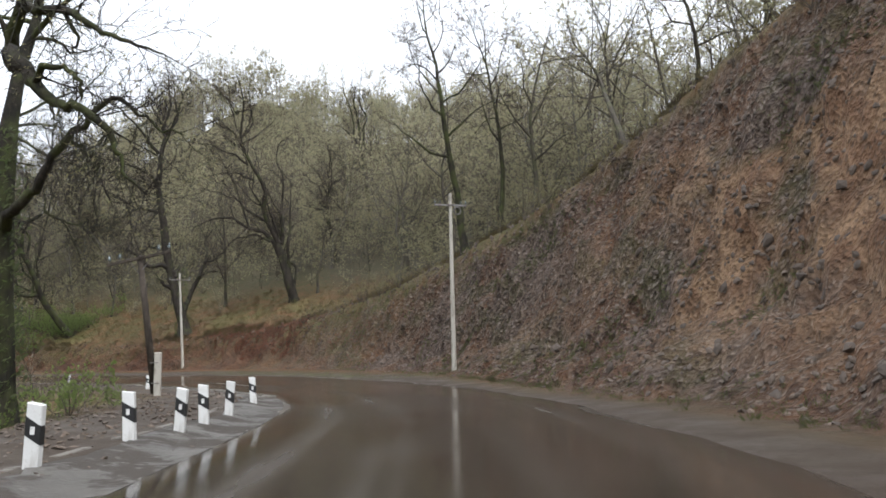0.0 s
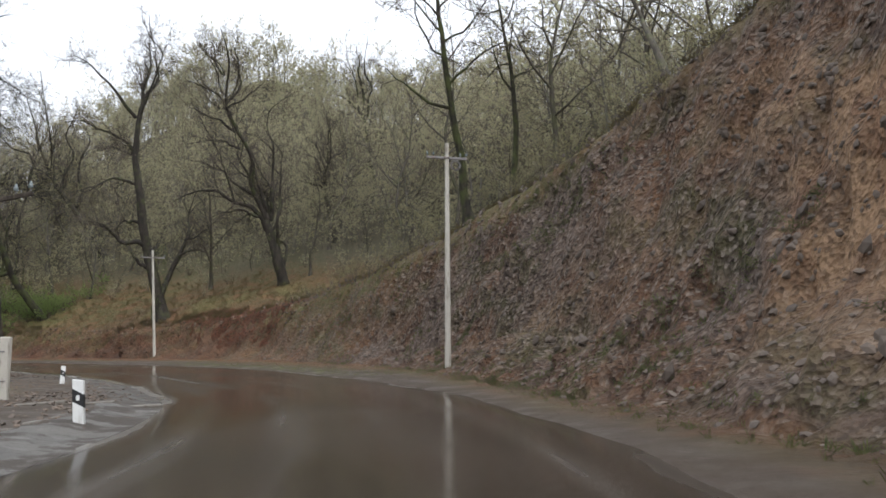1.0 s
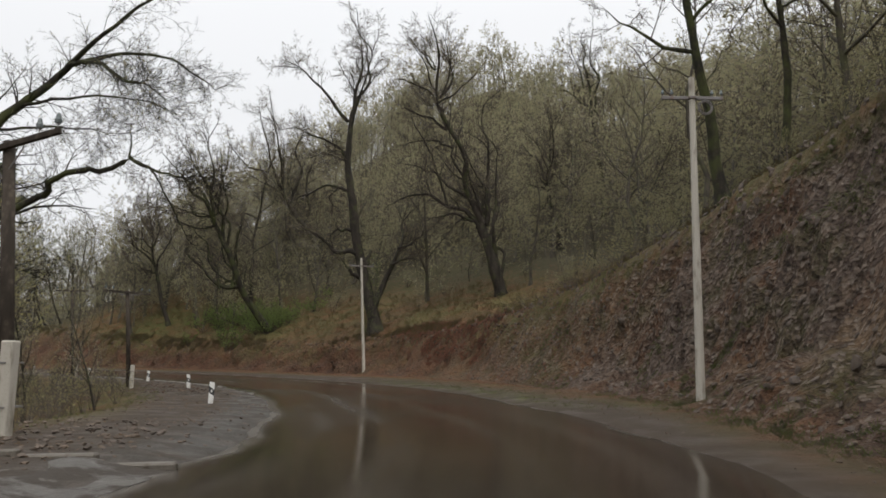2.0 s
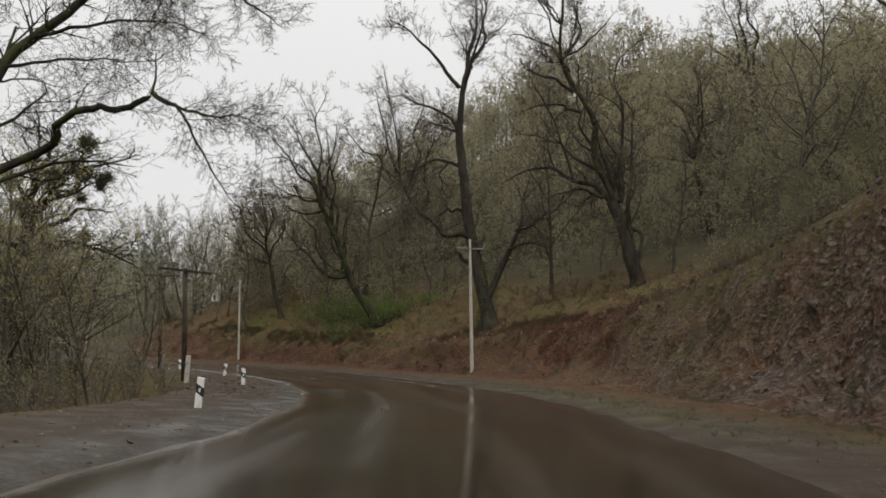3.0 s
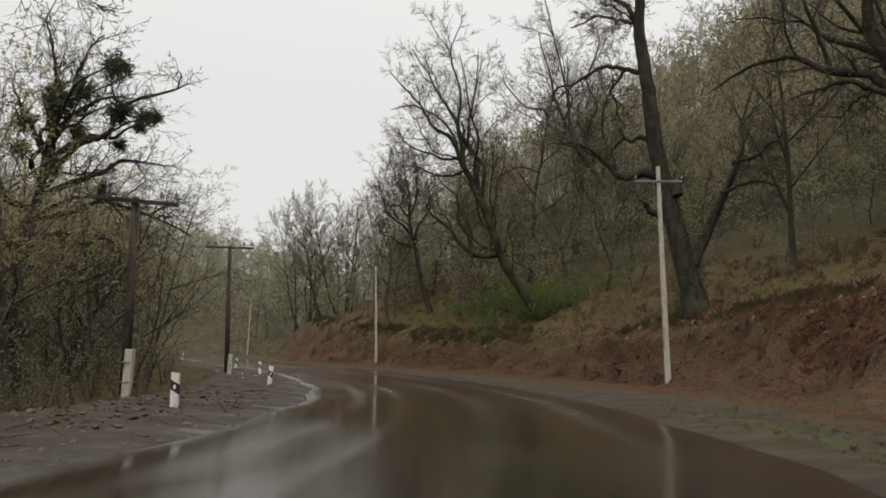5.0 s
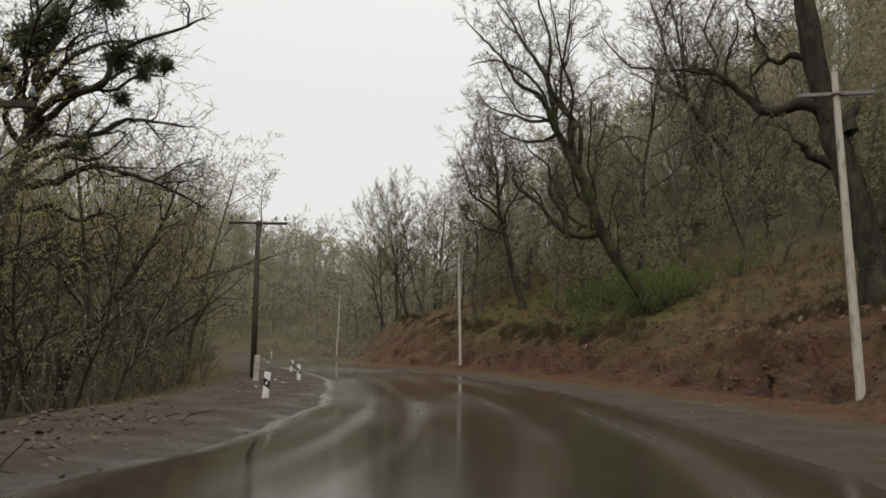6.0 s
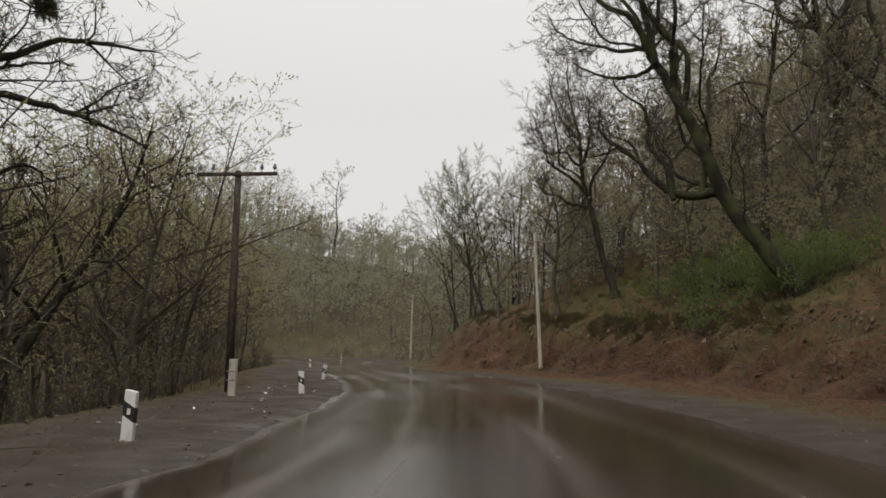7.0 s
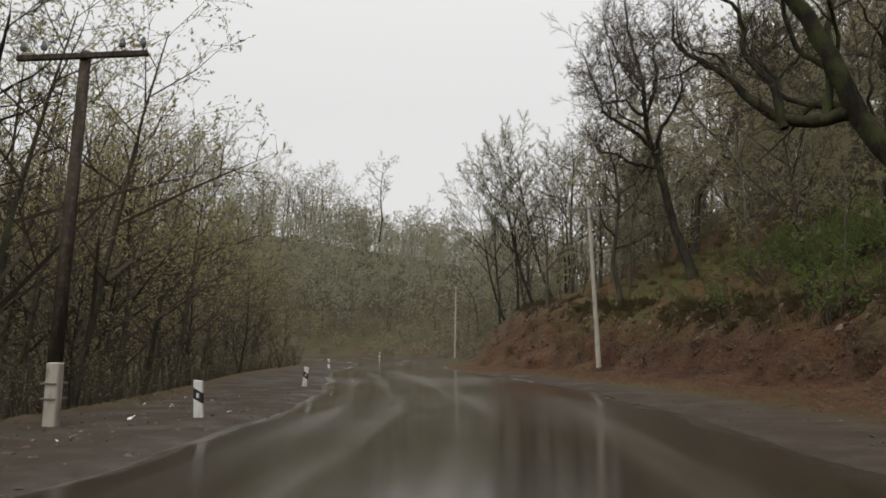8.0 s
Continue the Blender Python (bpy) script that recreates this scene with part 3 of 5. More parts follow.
# ---- trees ----
class Wood:
    """Collects tapered branch pieces and leaves, and turns them into meshes."""

    def __init__(self, seed):
        self.r = random.Random(seed)
        self.seg = {"trunk": [], "limb": [], "twig": []}
        self.leaf = []

    def bend(self, d, amount):
        r = self.r
        return (d + Vector((r.gauss(0, amount), r.gauss(0, amount), r.gauss(0, amount)))).normalized()

    def branch(self, p, d, length, radius, level, spec):
        """A branch that grows from p along d, with its side branches."""
        r, last = self.r, spec["levels"]
        steps = 1 if level == last else spec.get("steps", (8, 6, 3, 2))[min(level, 3)]
        sides = spec.get("sides", (8, 5, 3, 3, 3))[min(level, 4)]
        points, radii = [p.copy()], [radius]
        if level == 0:
            # a swelling foot, sunk into the soil
            radii[0] = radius * 2.0
            for h, f in ((0.35, 1.45), (1.1, 1.1)):
                points.append(p + d * (0.4 + h * radius / 0.4))
                radii.append(radius * f)
        crook = spec["crook"] * (spec.get("wander", 0.4) if level == 0 else 1.0)
        lift = spec["lift"][min(level, len(spec["lift"]) - 1)]
        q = points[-1]
        length -= (q - p).length
        first = len(points) - 1
        for i in range(steps):
            d = self.bend(d, crook)
            d = (d + Vector((0, 0, lift))).normalized()
            q = q + d * (length / steps)
            points.append(q.copy())
            f = (i + 1) / steps
            radii.append(radius * (1 - 0.88 * f))
        kind = "trunk" if level == 0 else "limb" if level <= spec.get("stout", 1) else "twig"
        self.seg[kind].append((points, radii, sides, level > 0))
        if level == last:
            for _ in range(spec.get("bunch", 1)):
                if r.random() < spec["leaf"]:
                    at = points[0].lerp(points[-1], r.uniform(0.3, 1.05))
                    self.leaf.append((at, spec["leaf_size"] * r.uniform(0.6, 1.4)))
            return points
        count, start = spec["count"][level], spec["start"][level]
        turn = r.uniform(0, 6.28)
        for i in range(count):
            f = start + (1 - start) * (i + r.uniform(0.1, 0.95)) / count
            k = first + min(int(f * steps), steps - 1)
            u = f * steps - (k - first)
            at = points[k].lerp(points[k + 1], u)
            here = radii[k] + (radii[k + 1] - radii[k]) * u
            axis = (points[k + 1] - points[k]).normalized()
            turn += 2.4 + r.uniform(-0.7, 0.7)
            side = axis.orthogonal().normalized()
            side.rotate(Matrix.Rotation(turn, 3, axis))
            angle = radians(spec["angle"][level] * (1.15 - 0.4 * f) + r.uniform(-14, 14))
            out = axis * math.cos(angle) + side * math.sin(angle)
            size = spec["ratio"][level] * length * r.uniform(0.6, 1.15) * (1.2 - 0.62 * f)
            self.branch(at, out, size, min(here * 0.8, max(here * r.uniform(0.45, 0.65), size * 0.012)), level + 1, spec)
        return points

    def curve(self, path, rough=0.03):
        """A crooked curve through the places of a path."""
        r, points = self.r, []
        ring = [2 * path[0] - path[1]] + path + [2 * path[-1] - path[-2]]
        for a, b, c, d in zip(ring, ring[1:], ring[2:], ring[3:]):
            for u in (0.0, 0.25, 0.5, 0.75):
                q = 0.5 * (2 * b + (c - a) * u + (2 * a - 5 * b + 4 * c - d) * u * u + (3 * b - a - 3 * c + d) * u ** 3)
                points.append(q + Vector((r.gauss(0, rough), r.gauss(0, rough), r.gauss(0, rough))))
        return points + [path[-1]]

    def limb(self, path, r0, r1, sprays, spec, lengths=(0.9, 2.3)):
        """A crooked limb along a path, with sprays of twigs on its outer part."""
        r, points = self.r, self.curve(path)
        n = len(points) - 1
        self.seg["limb"].append((points, [r0 + (r1 - r0) * (i / n) ** 0.9 for i in range(n + 1)], 6, True))
        for _ in range(sprays):
            k = min(int(n * r.uniform(0.12, 1.0) ** 0.7), n - 1)
            axis = (points[k + 1] - points[k]).normalized()
            side = axis.orthogonal().normalized()
            side.rotate(Matrix.Rotation(r.uniform(0, 6.28), 3, axis))
            self.branch(points[k].copy(), (axis * 0.75 + side).normalized(), r.uniform(*lengths), max(0.012, 0.25 * r0 * (1 - k / n)), 2, spec)
        return points

    def mesh(self, kinds, materials, name, least=0.006):
        """All pieces of some kinds as one mesh of thin tapered tubes."""
        verts, faces, slots = [], [], []
        for slot, kind in enumerate(kinds):
            for points, radii, sides, ends in self.seg[kind]:
                base, n = len(verts), len(points)
                axis = (points[1] - points[0]).normalized()
                side = axis.orthogonal().normalized()
                if sides == 1:
                    # the finest twigs: slender blades, each turned its own way
                    side.rotate(Matrix.Rotation(37.0 * points[1].x + 53.0 * points[1].z, 3, axis))
                    wide = side * max(radii[0], least) * 1.25
                    verts += [points[0] - wide, points[0] + wide, points[-1]]
                    faces.append((base, base + 1, base + 2))
                    slots.append(slot)
                    continue
                for i, (p, rad) in enumerate(zip(points, radii)):
                    if ends and i == n - 1:
                        verts.append(p)
                        break
                    axis = (points[min(i + 1, n - 1)] - points[max(i - 1, 0)]).normalized()
                    side = (side - axis * side.dot(axis)).normalized()
                    up = axis.cross(side)
                    for k in range(sides):
                        a = 6.28318 * k / sides
                        out = side * math.cos(a) + up * math.sin(a)
                        # trunks are ribbed and lumpy
                        f = 1 + (0.16 * noise.noise(out * 1.7 + p * 0.5) + 0.07 * math.sin(5 * a + 0.4 * i) if kind == "trunk" else 0)
                        verts.append(p + out * max(rad * f, least))
                for i in range(n - 1):
                    for k in range(sides):
                        a, b = base + i * sides + k, base + i * sides + (k + 1) % sides
                        if ends and i == n - 2:
                            faces.append((a, b, base + (n - 1) * sides))
                            slots.append(slot)
                        else:
                            faces += [(a, b, b + sides), (a, b + sides, a + sides)]
                            slots += [slot, slot]
        me = array_mesh(name, [tuple(v) for v in verts], faces, materials[0], True)
        for extra in materials[1:]:
            me.materials.append(extra)
        me.polygons.foreach_set("material_index", slots)
        return me

    def leaves(self, material, name, slim=False):
        verts, faces = [], []
        r = self.r
        for p, size in self.leaf:
            a = Vector((r.gauss(0, 1), r.gauss(0, 1), r.gauss(0, 1))).normalized()
            b = a.orthogonal().normalized()
            c = a.cross(b)
            n = len(verts)
            if slim:
                verts += [p - b * size, p + c * size * 0.5, p + b * size - c * size * 0.35]
                faces.append((n, n + 1, n + 2))
                continue
            verts += [p - b * size, p + c * size * 0.45 + a * size * 0.2, p + b * size, p - c * size * 0.45 + a * size * 0.2]
            faces += [(n, n + 1, n + 2), (n, n + 2, n + 3)]
        return array_mesh(name, [tuple(v) for v in verts], faces, material)


# trees that stand out: four orders of branches; trees of the wood: three
OAK = dict(levels=4, steps=(16, 8, 3, 2), sides=(16, 7, 3, 3, 1), crook=0.2, lift=(0.03, 0.045, 0.06, 0.05, 0.03), count=(10, 8, 7, 7), start=(0.28, 0.2, 0.15, 0.15), angle=(58, 52, 48, 45),
           ratio=(0.46, 0.46, 0.46, 0.5), leaf=0.45, leaf_size=0.045)
TALL = dict(OAK, count=(15, 8, 7, 6), start=(0.32, 0.2, 0.15, 0.15), ratio=(0.36, 0.48, 0.46, 0.5), crook=0.19)
WOODS = dict(levels=3, crook=0.25, lift=(0.06, 0.07, 0.07, 0.04), count=(12, 9, 9), start=(0.22, 0.18, 0.1), angle=(62, 52, 48),
             ratio=(0.5, 0.46, 0.44), leaf=0.6, bunch=4, leaf_size=0.05, wander=0.8, steps=(6, 4, 2), sides=(6, 4, 3, 1), stout=2)
FAN = dict(WOODS, crook=0.12, lift=(0.04, 0.11, 0.10, 0.06), count=(12, 9, 9), start=(0.12, 0.22, 0.1), angle=(44, 42, 42), ratio=(0.66, 0.44, 0.44))
SMALL = dict(WOODS, levels=2, stout=1, crook=0.14, lift=(0.05, 0.10, 0.06), count=(18, 14), start=(0.12, 0.1), angle=(44, 42), ratio=(0.38, 0.42), leaf=0.7, bunch=3, leaf_size=0.035, sides=(5, 3, 1))


HANGERS = {}


def raised(arms, x, y):
    """Limbs whose heights count from the road's level, for a tree that stands at x, y."""
    low = land_z(x, y)
    return [([(a, b, c - low) for a, b, c in path], r0, r1, n) for path, r0, r1, n in arms]


def tree(name, seed, spec, height, radius, lean=(0, 0), bark=None, twig=None, bud=None, label="", group="", category="tree", forks=(), least=0.006, limbs=(), sprigs=1.9):
    """A tree at the origin: trunk, crown of limbs and twigs, buds. forks: further stems as (height fraction, heading, elevation, length, radius)."""
    w = Wood(seed)
    stem = w.branch(Vector((0, 0, -0.4)), Vector((lean[0], lean[1], 1)).normalized(), height, radius, 0, spec)
    for f, heading, elevation, length, rad in forks:
        k = f * (len(stem) - 1)
        q = stem[int(k)].lerp(stem[min(int(k) + 1, len(stem) - 1)], k - int(k))
        e, h = radians(elevation), radians(heading)
        d = Vector((math.cos(e) * math.cos(h), math.cos(e) * math.sin(h), math.sin(e)))
        w.branch(q, d, length, rad, 1, spec)
    for path, r0, r1, sprays in limbs:
        w.limb([Vector(p) for p in path], r0, r1, int(sprigs * sprays), spec)
    HANGERS[name] = [points[1] for points, _, _, _ in w.seg["twig"] if len(points) > 3]
    root = thing(name, Matrix(), label, category, group)
    new("trunk", w.mesh(("trunk",), (bark or BARK,), "trunk")).parent = root
    new("crown", w.mesh(("limb", "twig"), (bark or BARK, twig or TWIG), "crown", least)).parent = root
    if w.leaf:
        new("foliage", w.leaves(bud or BUD, "foliage", True)).parent = root
    return root


def set_down(ob, x, y, turn=0.0, size=1.0, sink=0.0):
    ob.matrix_basis = pose(x, y, land_z(x, y) - sink, 0, 0, turn) @ Matrix.Scale(size, 4)
    return ob


# ---- guide posts ----
def guide_post():
    """A squat white post with a slanted top, a black diagonal band and a small reflector."""
    root = thing("guide_post", Matrix(), "white concrete guide post with a black slanted band", "guide post", "guide posts along the road")
    w, t, h = 0.17, 0.11, 0.72

    def slice_of(lo, hi, grow=0.0):
        # lo and hi: heights at the two edges of the front face
        bm = bmesh.new()
        x, y = w / 2 + grow, t / 2 + grow
        v = [bm.verts.new(c) for c in ((-x, -y, lo[0]), (x, -y, lo[1]), (x, y, lo[1]), (-x, y, lo[0]), (-x, -y, hi[0]), (x, -y, hi[1]), (x, y, hi[1]), (-x, y, hi[0]))]
        for f in ((3, 2, 1, 0), (4, 5, 6, 7), (0, 1, 5, 4), (1, 2, 6, 5), (2, 3, 7, 6), (3, 0, 4, 7)):
            bm.faces.new([v[i] for i in f])
        bmesh.ops.bevel(bm, geom=bm.edges[:], offset=0.008, segments=1, affect="EDGES")
        return bm

    part("body", slice_of((-0.35, -0.35), (h, h - 0.03)), WHITE, root)
    part("band", slice_of((0.36, 0.25), (0.58, 0.47), 0.003), BLACK, root, "black painted slanted band")
    part("reflector", box(0.05, 0.006, 0.085, (0.0, -t / 2 - 0.006, 0.415), 0.002), WHITE, root, "small pale reflector plate")
    part("reflector", box(0.05, 0.006, 0.085, (0.0, t / 2 + 0.006, 0.415), 0.002), WHITE, root, "small pale reflector plate")
    return root


POSTS = [(-3.75, 19.3, -4), (-2.95, 14.6, 3), (-2.75, 12.5, -2), (-2.6, 10.9, 4), (-2.8, 9.5, -3), (-2.65, 6.7, 3), (-14.5, 38.1, 2), (-24.7, 49.9, -3),
         (-35.2, 59.0, 2), (-47.3, 66.2, -4), (-59.9, 72.1, 5), (-88.5, 82.6, -3), (-127, 102.3, 0)]
first_post = guide_post()
for i, (x, y, tip) in enumerate(POSTS):
    k = int(np.argmin((LINE[:, 0] - x) ** 2 + (LINE[:, 1] - y) ** 2))
    heading = math.degrees(math.atan2(TANGENT[k][1], TANGENT[k][0])) - 90
    m = pose(x, y, land_z(x, y), tip * 0.5, tip, heading)
    if i == 0:
        first_post.matrix_basis = m
    else:
        copy_thing(first_post, m)


# ---- poles ----
def insulator(parent, x, y, z, size=1.0):
    bm = rod((x, y, z), (x, y, z + 0.12 * size), 0.012, 0.012, 6)
    pin = part("pin", bm, STEEL, parent)
    cup = bmesh.new()
    for lo, hi, a, b in ((0.08, 0.13, 0.045, 0.05), (0.13, 0.17, 0.05, 0.03), (0.17, 0.22, 0.036, 0.02)):
        bmesh.ops.create_cone(cup, cap_ends=True, segments=8, radius1=a * size, radius2=b * size, depth=(hi - lo) * size,
                              matrix=Matrix.Translation((x, y, z + (lo + hi) / 2 * size)))
    part("insulator", cup, GLASSY, pin, "dull glass insulator")


def concrete_pole(x, y, height, lean, heading, arm=1.5, kind=0):
    a = radians(heading)
    lean = (lean[0] * math.cos(a) + lean[1] * math.sin(a), lean[1] * math.cos(a) - lean[0] * math.sin(a))
    root = thing("utility_pole", pose(x, y, land_z(x, y), 0, 0, heading), "slim whitewashed concrete utility pole with a thin crossarm", "utility pole", "concrete poles along the bank")
    top = (lean[0], lean[1], height)
    part("shaft", rod((0, 0, -0.8), top, 0.135, 0.085, 8), CONCRETE, root, smooth=False)
    q = Vector(top) * ((height - 0.62) / height)
    part("crossarm", box(arm, 0.09, 0.10, q, 0.008), STEEL, root, "thin steel crossarm")
    for a in (-0.48, -0.33, 0.33, 0.48):
        if kind == 0 or abs(a) > 0.4:
            insulator(root, q.x + a * arm, q.y, q.z + 0.03)
    part("clamp", box(0.24, 0.26, 0.07, q, 0.01), STEEL, root)
    if kind == 0:
        # a loose coil of wire hanging under the arm
        bm = bmesh.new()
        for j in range(16):
            a, b = 6.283 * j / 16, 6.283 * (j + 1) / 16
            for rad in (0.21, 0.17):
                c = rod((q.x + 0.35 + rad * math.cos(a), q.y - 0.08, q.z - 0.3 + rad * math.sin(a)), (q.x + 0.35 + rad * math.cos(b), q.y - 0.08, q.z - 0.3 + rad * math.sin(b)), 0.018, 0.018, 4)
                me = bpy.data.meshes.new("ring")
                c.to_mesh(me)
                c.free()
                bm.from_mesh(me)
                bpy.data.meshes.remove(me)
        part("wire_coil", bm, STEEL, root, "loose coil of dark wire")
    return root


concrete_pole(1.15, 38.6, 9.0, (0.0, 0.0), 20, 1.75)
concrete_pole(-24.8, 70.75, 9.0, (-0.4, -0.35), 35, 1.9, 1)
concrete_pole(-63.5, 88.45, 8.6, (-0.25, -0.5), 45, 2.1)
concrete_pole(-121.0, 110.2, 9.2, (-0.25, 0.1), 40, 1.4, 1)


def timber_pole(x, y, height, lean, heading, arms, stub=1.6):
    a = radians(heading)
    lean = (lean[0] * math.cos(a) + lean[1] * math.sin(a), lean[1] * math.cos(a) - lean[0] * math.sin(a))
    root = thing("telegraph_pole", pose(x, y, land_z(x, y), 0, 0, heading), "dark weathered timber telegraph pole tied to a white concrete stub", "telegraph pole", "timber poles along the verge")
    part("shaft", rod((0, 0, 0.1), (lean[0], lean[1], height), 0.13, 0.10, 10), TIMBER, root, smooth=True)
    st = part("stub", box(0.22, 0.2, stub + 0.8, (0.13, -0.2, (stub - 0.8) / 2), 0.02), CONCRETE, root, "whitewashed concrete stub")
    for z in (0.45, stub - 0.35):
        part("band", box(0.27, 0.44, 0.03, (0.1 + 0.5 * lean[0] * z / height, -0.1, z), 0.004), STEEL, st, "rusty wire binding")
    for drop, length, tilt in arms:
        q = Vector((lean[0], lean[1] - 0.13, height)) * ((height - drop) / height)
        turn = Matrix.Rotation(radians(tilt), 4, "Y")
        arm = part("crossarm", box(length, 0.09, 0.11, q, 0.012, turn), TIMBER, root)
        for a in (-0.46, -0.3, 0.3, 0.46):
            dx = a * length
            insulator(arm, q.x + dx, q.y, q.z + 0.05 - dx * math.tan(radians(tilt)), 1.25)
        part("brace", rod((q.x - 0.4, q.y, q.z), (q.x, q.y + 0.04, q.z - 0.55), 0.014, 0.014, 5), STEEL, arm)
        part("brace", rod((q.x + 0.4, q.y, q.z), (q.x, q.y + 0.04, q.z - 0.55), 0.014, 0.014, 5), STEEL, arm)
    return root


timber_pole(-8.9, 25.3, 4.95, (-0.74, 0.2), 10, [(0.12, 2.2, -13)], 1.5)
timber_pole(-29.5, 50.9, 5.45, (-0.6, 0.05), 45, [(0.12, 2.5, 3)], 1.3)
timber_pole(-46.4, 63.6, 6.9, (-0.95, 0.13), 62, [(0.12, 2.5, -3)], 1.05)


# ---- trees that stand out ----
# limbs of the gnarled oak at the start, from its foot
LOW_ARMS = [
    ([(-0.1, 0.0, 8.6), (0.8, -1.0, 9.6), (1.3, -1.7, 8.85), (2.2, -2.0, 8.65), (2.75, -2.4, 8.35), (3.4, -2.7, 7.85), (4.3, -3.0, 7.4), (4.95, -3.1, 7.05)], 0.17, 0.012, 30),
    ([(2.25, -2.0, 8.6), (2.5, -1.95, 8.05), (2.25, -1.7, 7.75)], 0.06, 0.015, 8),
    ([(0.0, 0.0, 8.3), (0.65, -1.2, 8.1), (1.3, -1.7, 7.55), (1.7, -2.0, 7.05), (2.25, -2.2, 6.6), (2.9, -2.5, 6.4), (3.55, -2.6, 5.9), (3.75, -2.65, 5.4), (4.0, -2.7, 4.9), (4.55, -2.8, 4.5)], 0.2, 0.012, 30),
    ([(1.7, -2.0, 7.05), (1.95, -2.3, 7.3), (2.5, -2.4, 7.25), (2.9, -2.6, 6.9), (2.95, -2.5, 6.5)], 0.09, 0.03, 8),
    ([(0.0, 0.0, 4.4), (0.6, -0.8, 4.65), (1.2, -1.0, 5.1), (1.9, -1.3, 5.95), (2.5, -1.5, 6.3), (3.2, -1.65, 6.85), (3.7, -1.8, 6.5), (4.2, -1.8, 6.15), (4.9, -2.0, 5.85)], 0.14, 0.012, 26),
    ([(2.05, -1.3, 6.05), (2.5, -1.45, 5.8), (2.85, -1.5, 5.25), (3.2, -1.55, 4.5)], 0.06, 0.012, 12),
]
# limbs of the oak over the verge, from its foot: path, thick end, thin end, sprays of twigs
OAK_ARMS = [
    ([(0.0, 0.2, 6.4), (1.15, 2.1, 8.1), (2.4, 1.8, 8.25), (3.0, 1.5, 8.8), (4.5, 1.7, 9.15), (4.8, 2.6, 9.3), (5.4, 3.3, 9.95)], 0.17, 0.10, 14),
    ([(5.4, 3.3, 9.95), (6.6, 3.6, 9.4), (7.5, 4.0, 9.15), (7.8, 5.0, 9.4), (8.3, 5.6, 9.3)], 0.08, 0.015, 26),
    ([(5.4, 3.3, 9.95), (6.1, 3.7, 9.6), (6.5, 4.05, 8.9), (6.7, 4.85, 7.8), (6.4, 6.0, 7.1), (5.9, 7.2, 6.6)], 0.065, 0.012, 14),
    ([(5.4, 3.3, 9.95), (5.3, 3.4, 10.8), (5.2, 3.4, 11.7)], 0.05, 0.02, 5),
    ([(3.5, 1.6, 9.0), (3.7, 1.7, 9.6), (3.8, 1.8, 10.2)], 0.04, 0.012, 3),
    ([(0.0, 0.0, 8.2), (-0.3, 1.2, 11.3), (0.9, 2.3, 13.2), (1.8, 3.0, 14.6), (3.2, 2.9, 15.4), (6.2, 2.4, 16.5), (8.2, 2.2, 17.0)], 0.27, 0.03, 26),
    ([(1.8, 3.0, 14.6), (4.2, 2.2, 14.1), (7.1, 0.9, 12.5), (8.6, 0.6, 12.0), (9.9, 0.4, 11.0)], 0.13, 0.015, 34),
    ([(1.8, 3.0, 14.6), (2.6, 5.5, 16.0), (3.2, 8.0, 16.6), (3.6, 9.6, 16.2), (4.3, 10.8, 15.6)], 0.12, 0.02, 26),
    ([(-0.2, 1.2, 11.2), (2.0, 1.9, 11.3), (4.0, 2.2, 11.1), (6.0, 2.4, 10.7)], 0.07, 0.012, 22),
    ([(0.5, 1.8, 12.4), (3.0, 2.8, 12.9), (5.6, 3.3, 12.6), (8.0, 3.6, 11.7)], 0.08, 0.012, 26),
]


TWIGGY = dict(OAK, stout=1, count=(0, 5, 7, 7), lift=(0.03, 0.05, 0.06, 0.05, 0.03), start=(0.3, 0.15, 0.1, 0.1), ratio=(0.46, 0.5, 0.5, 0.55), leaf=0.5, leaf_size=0.035)


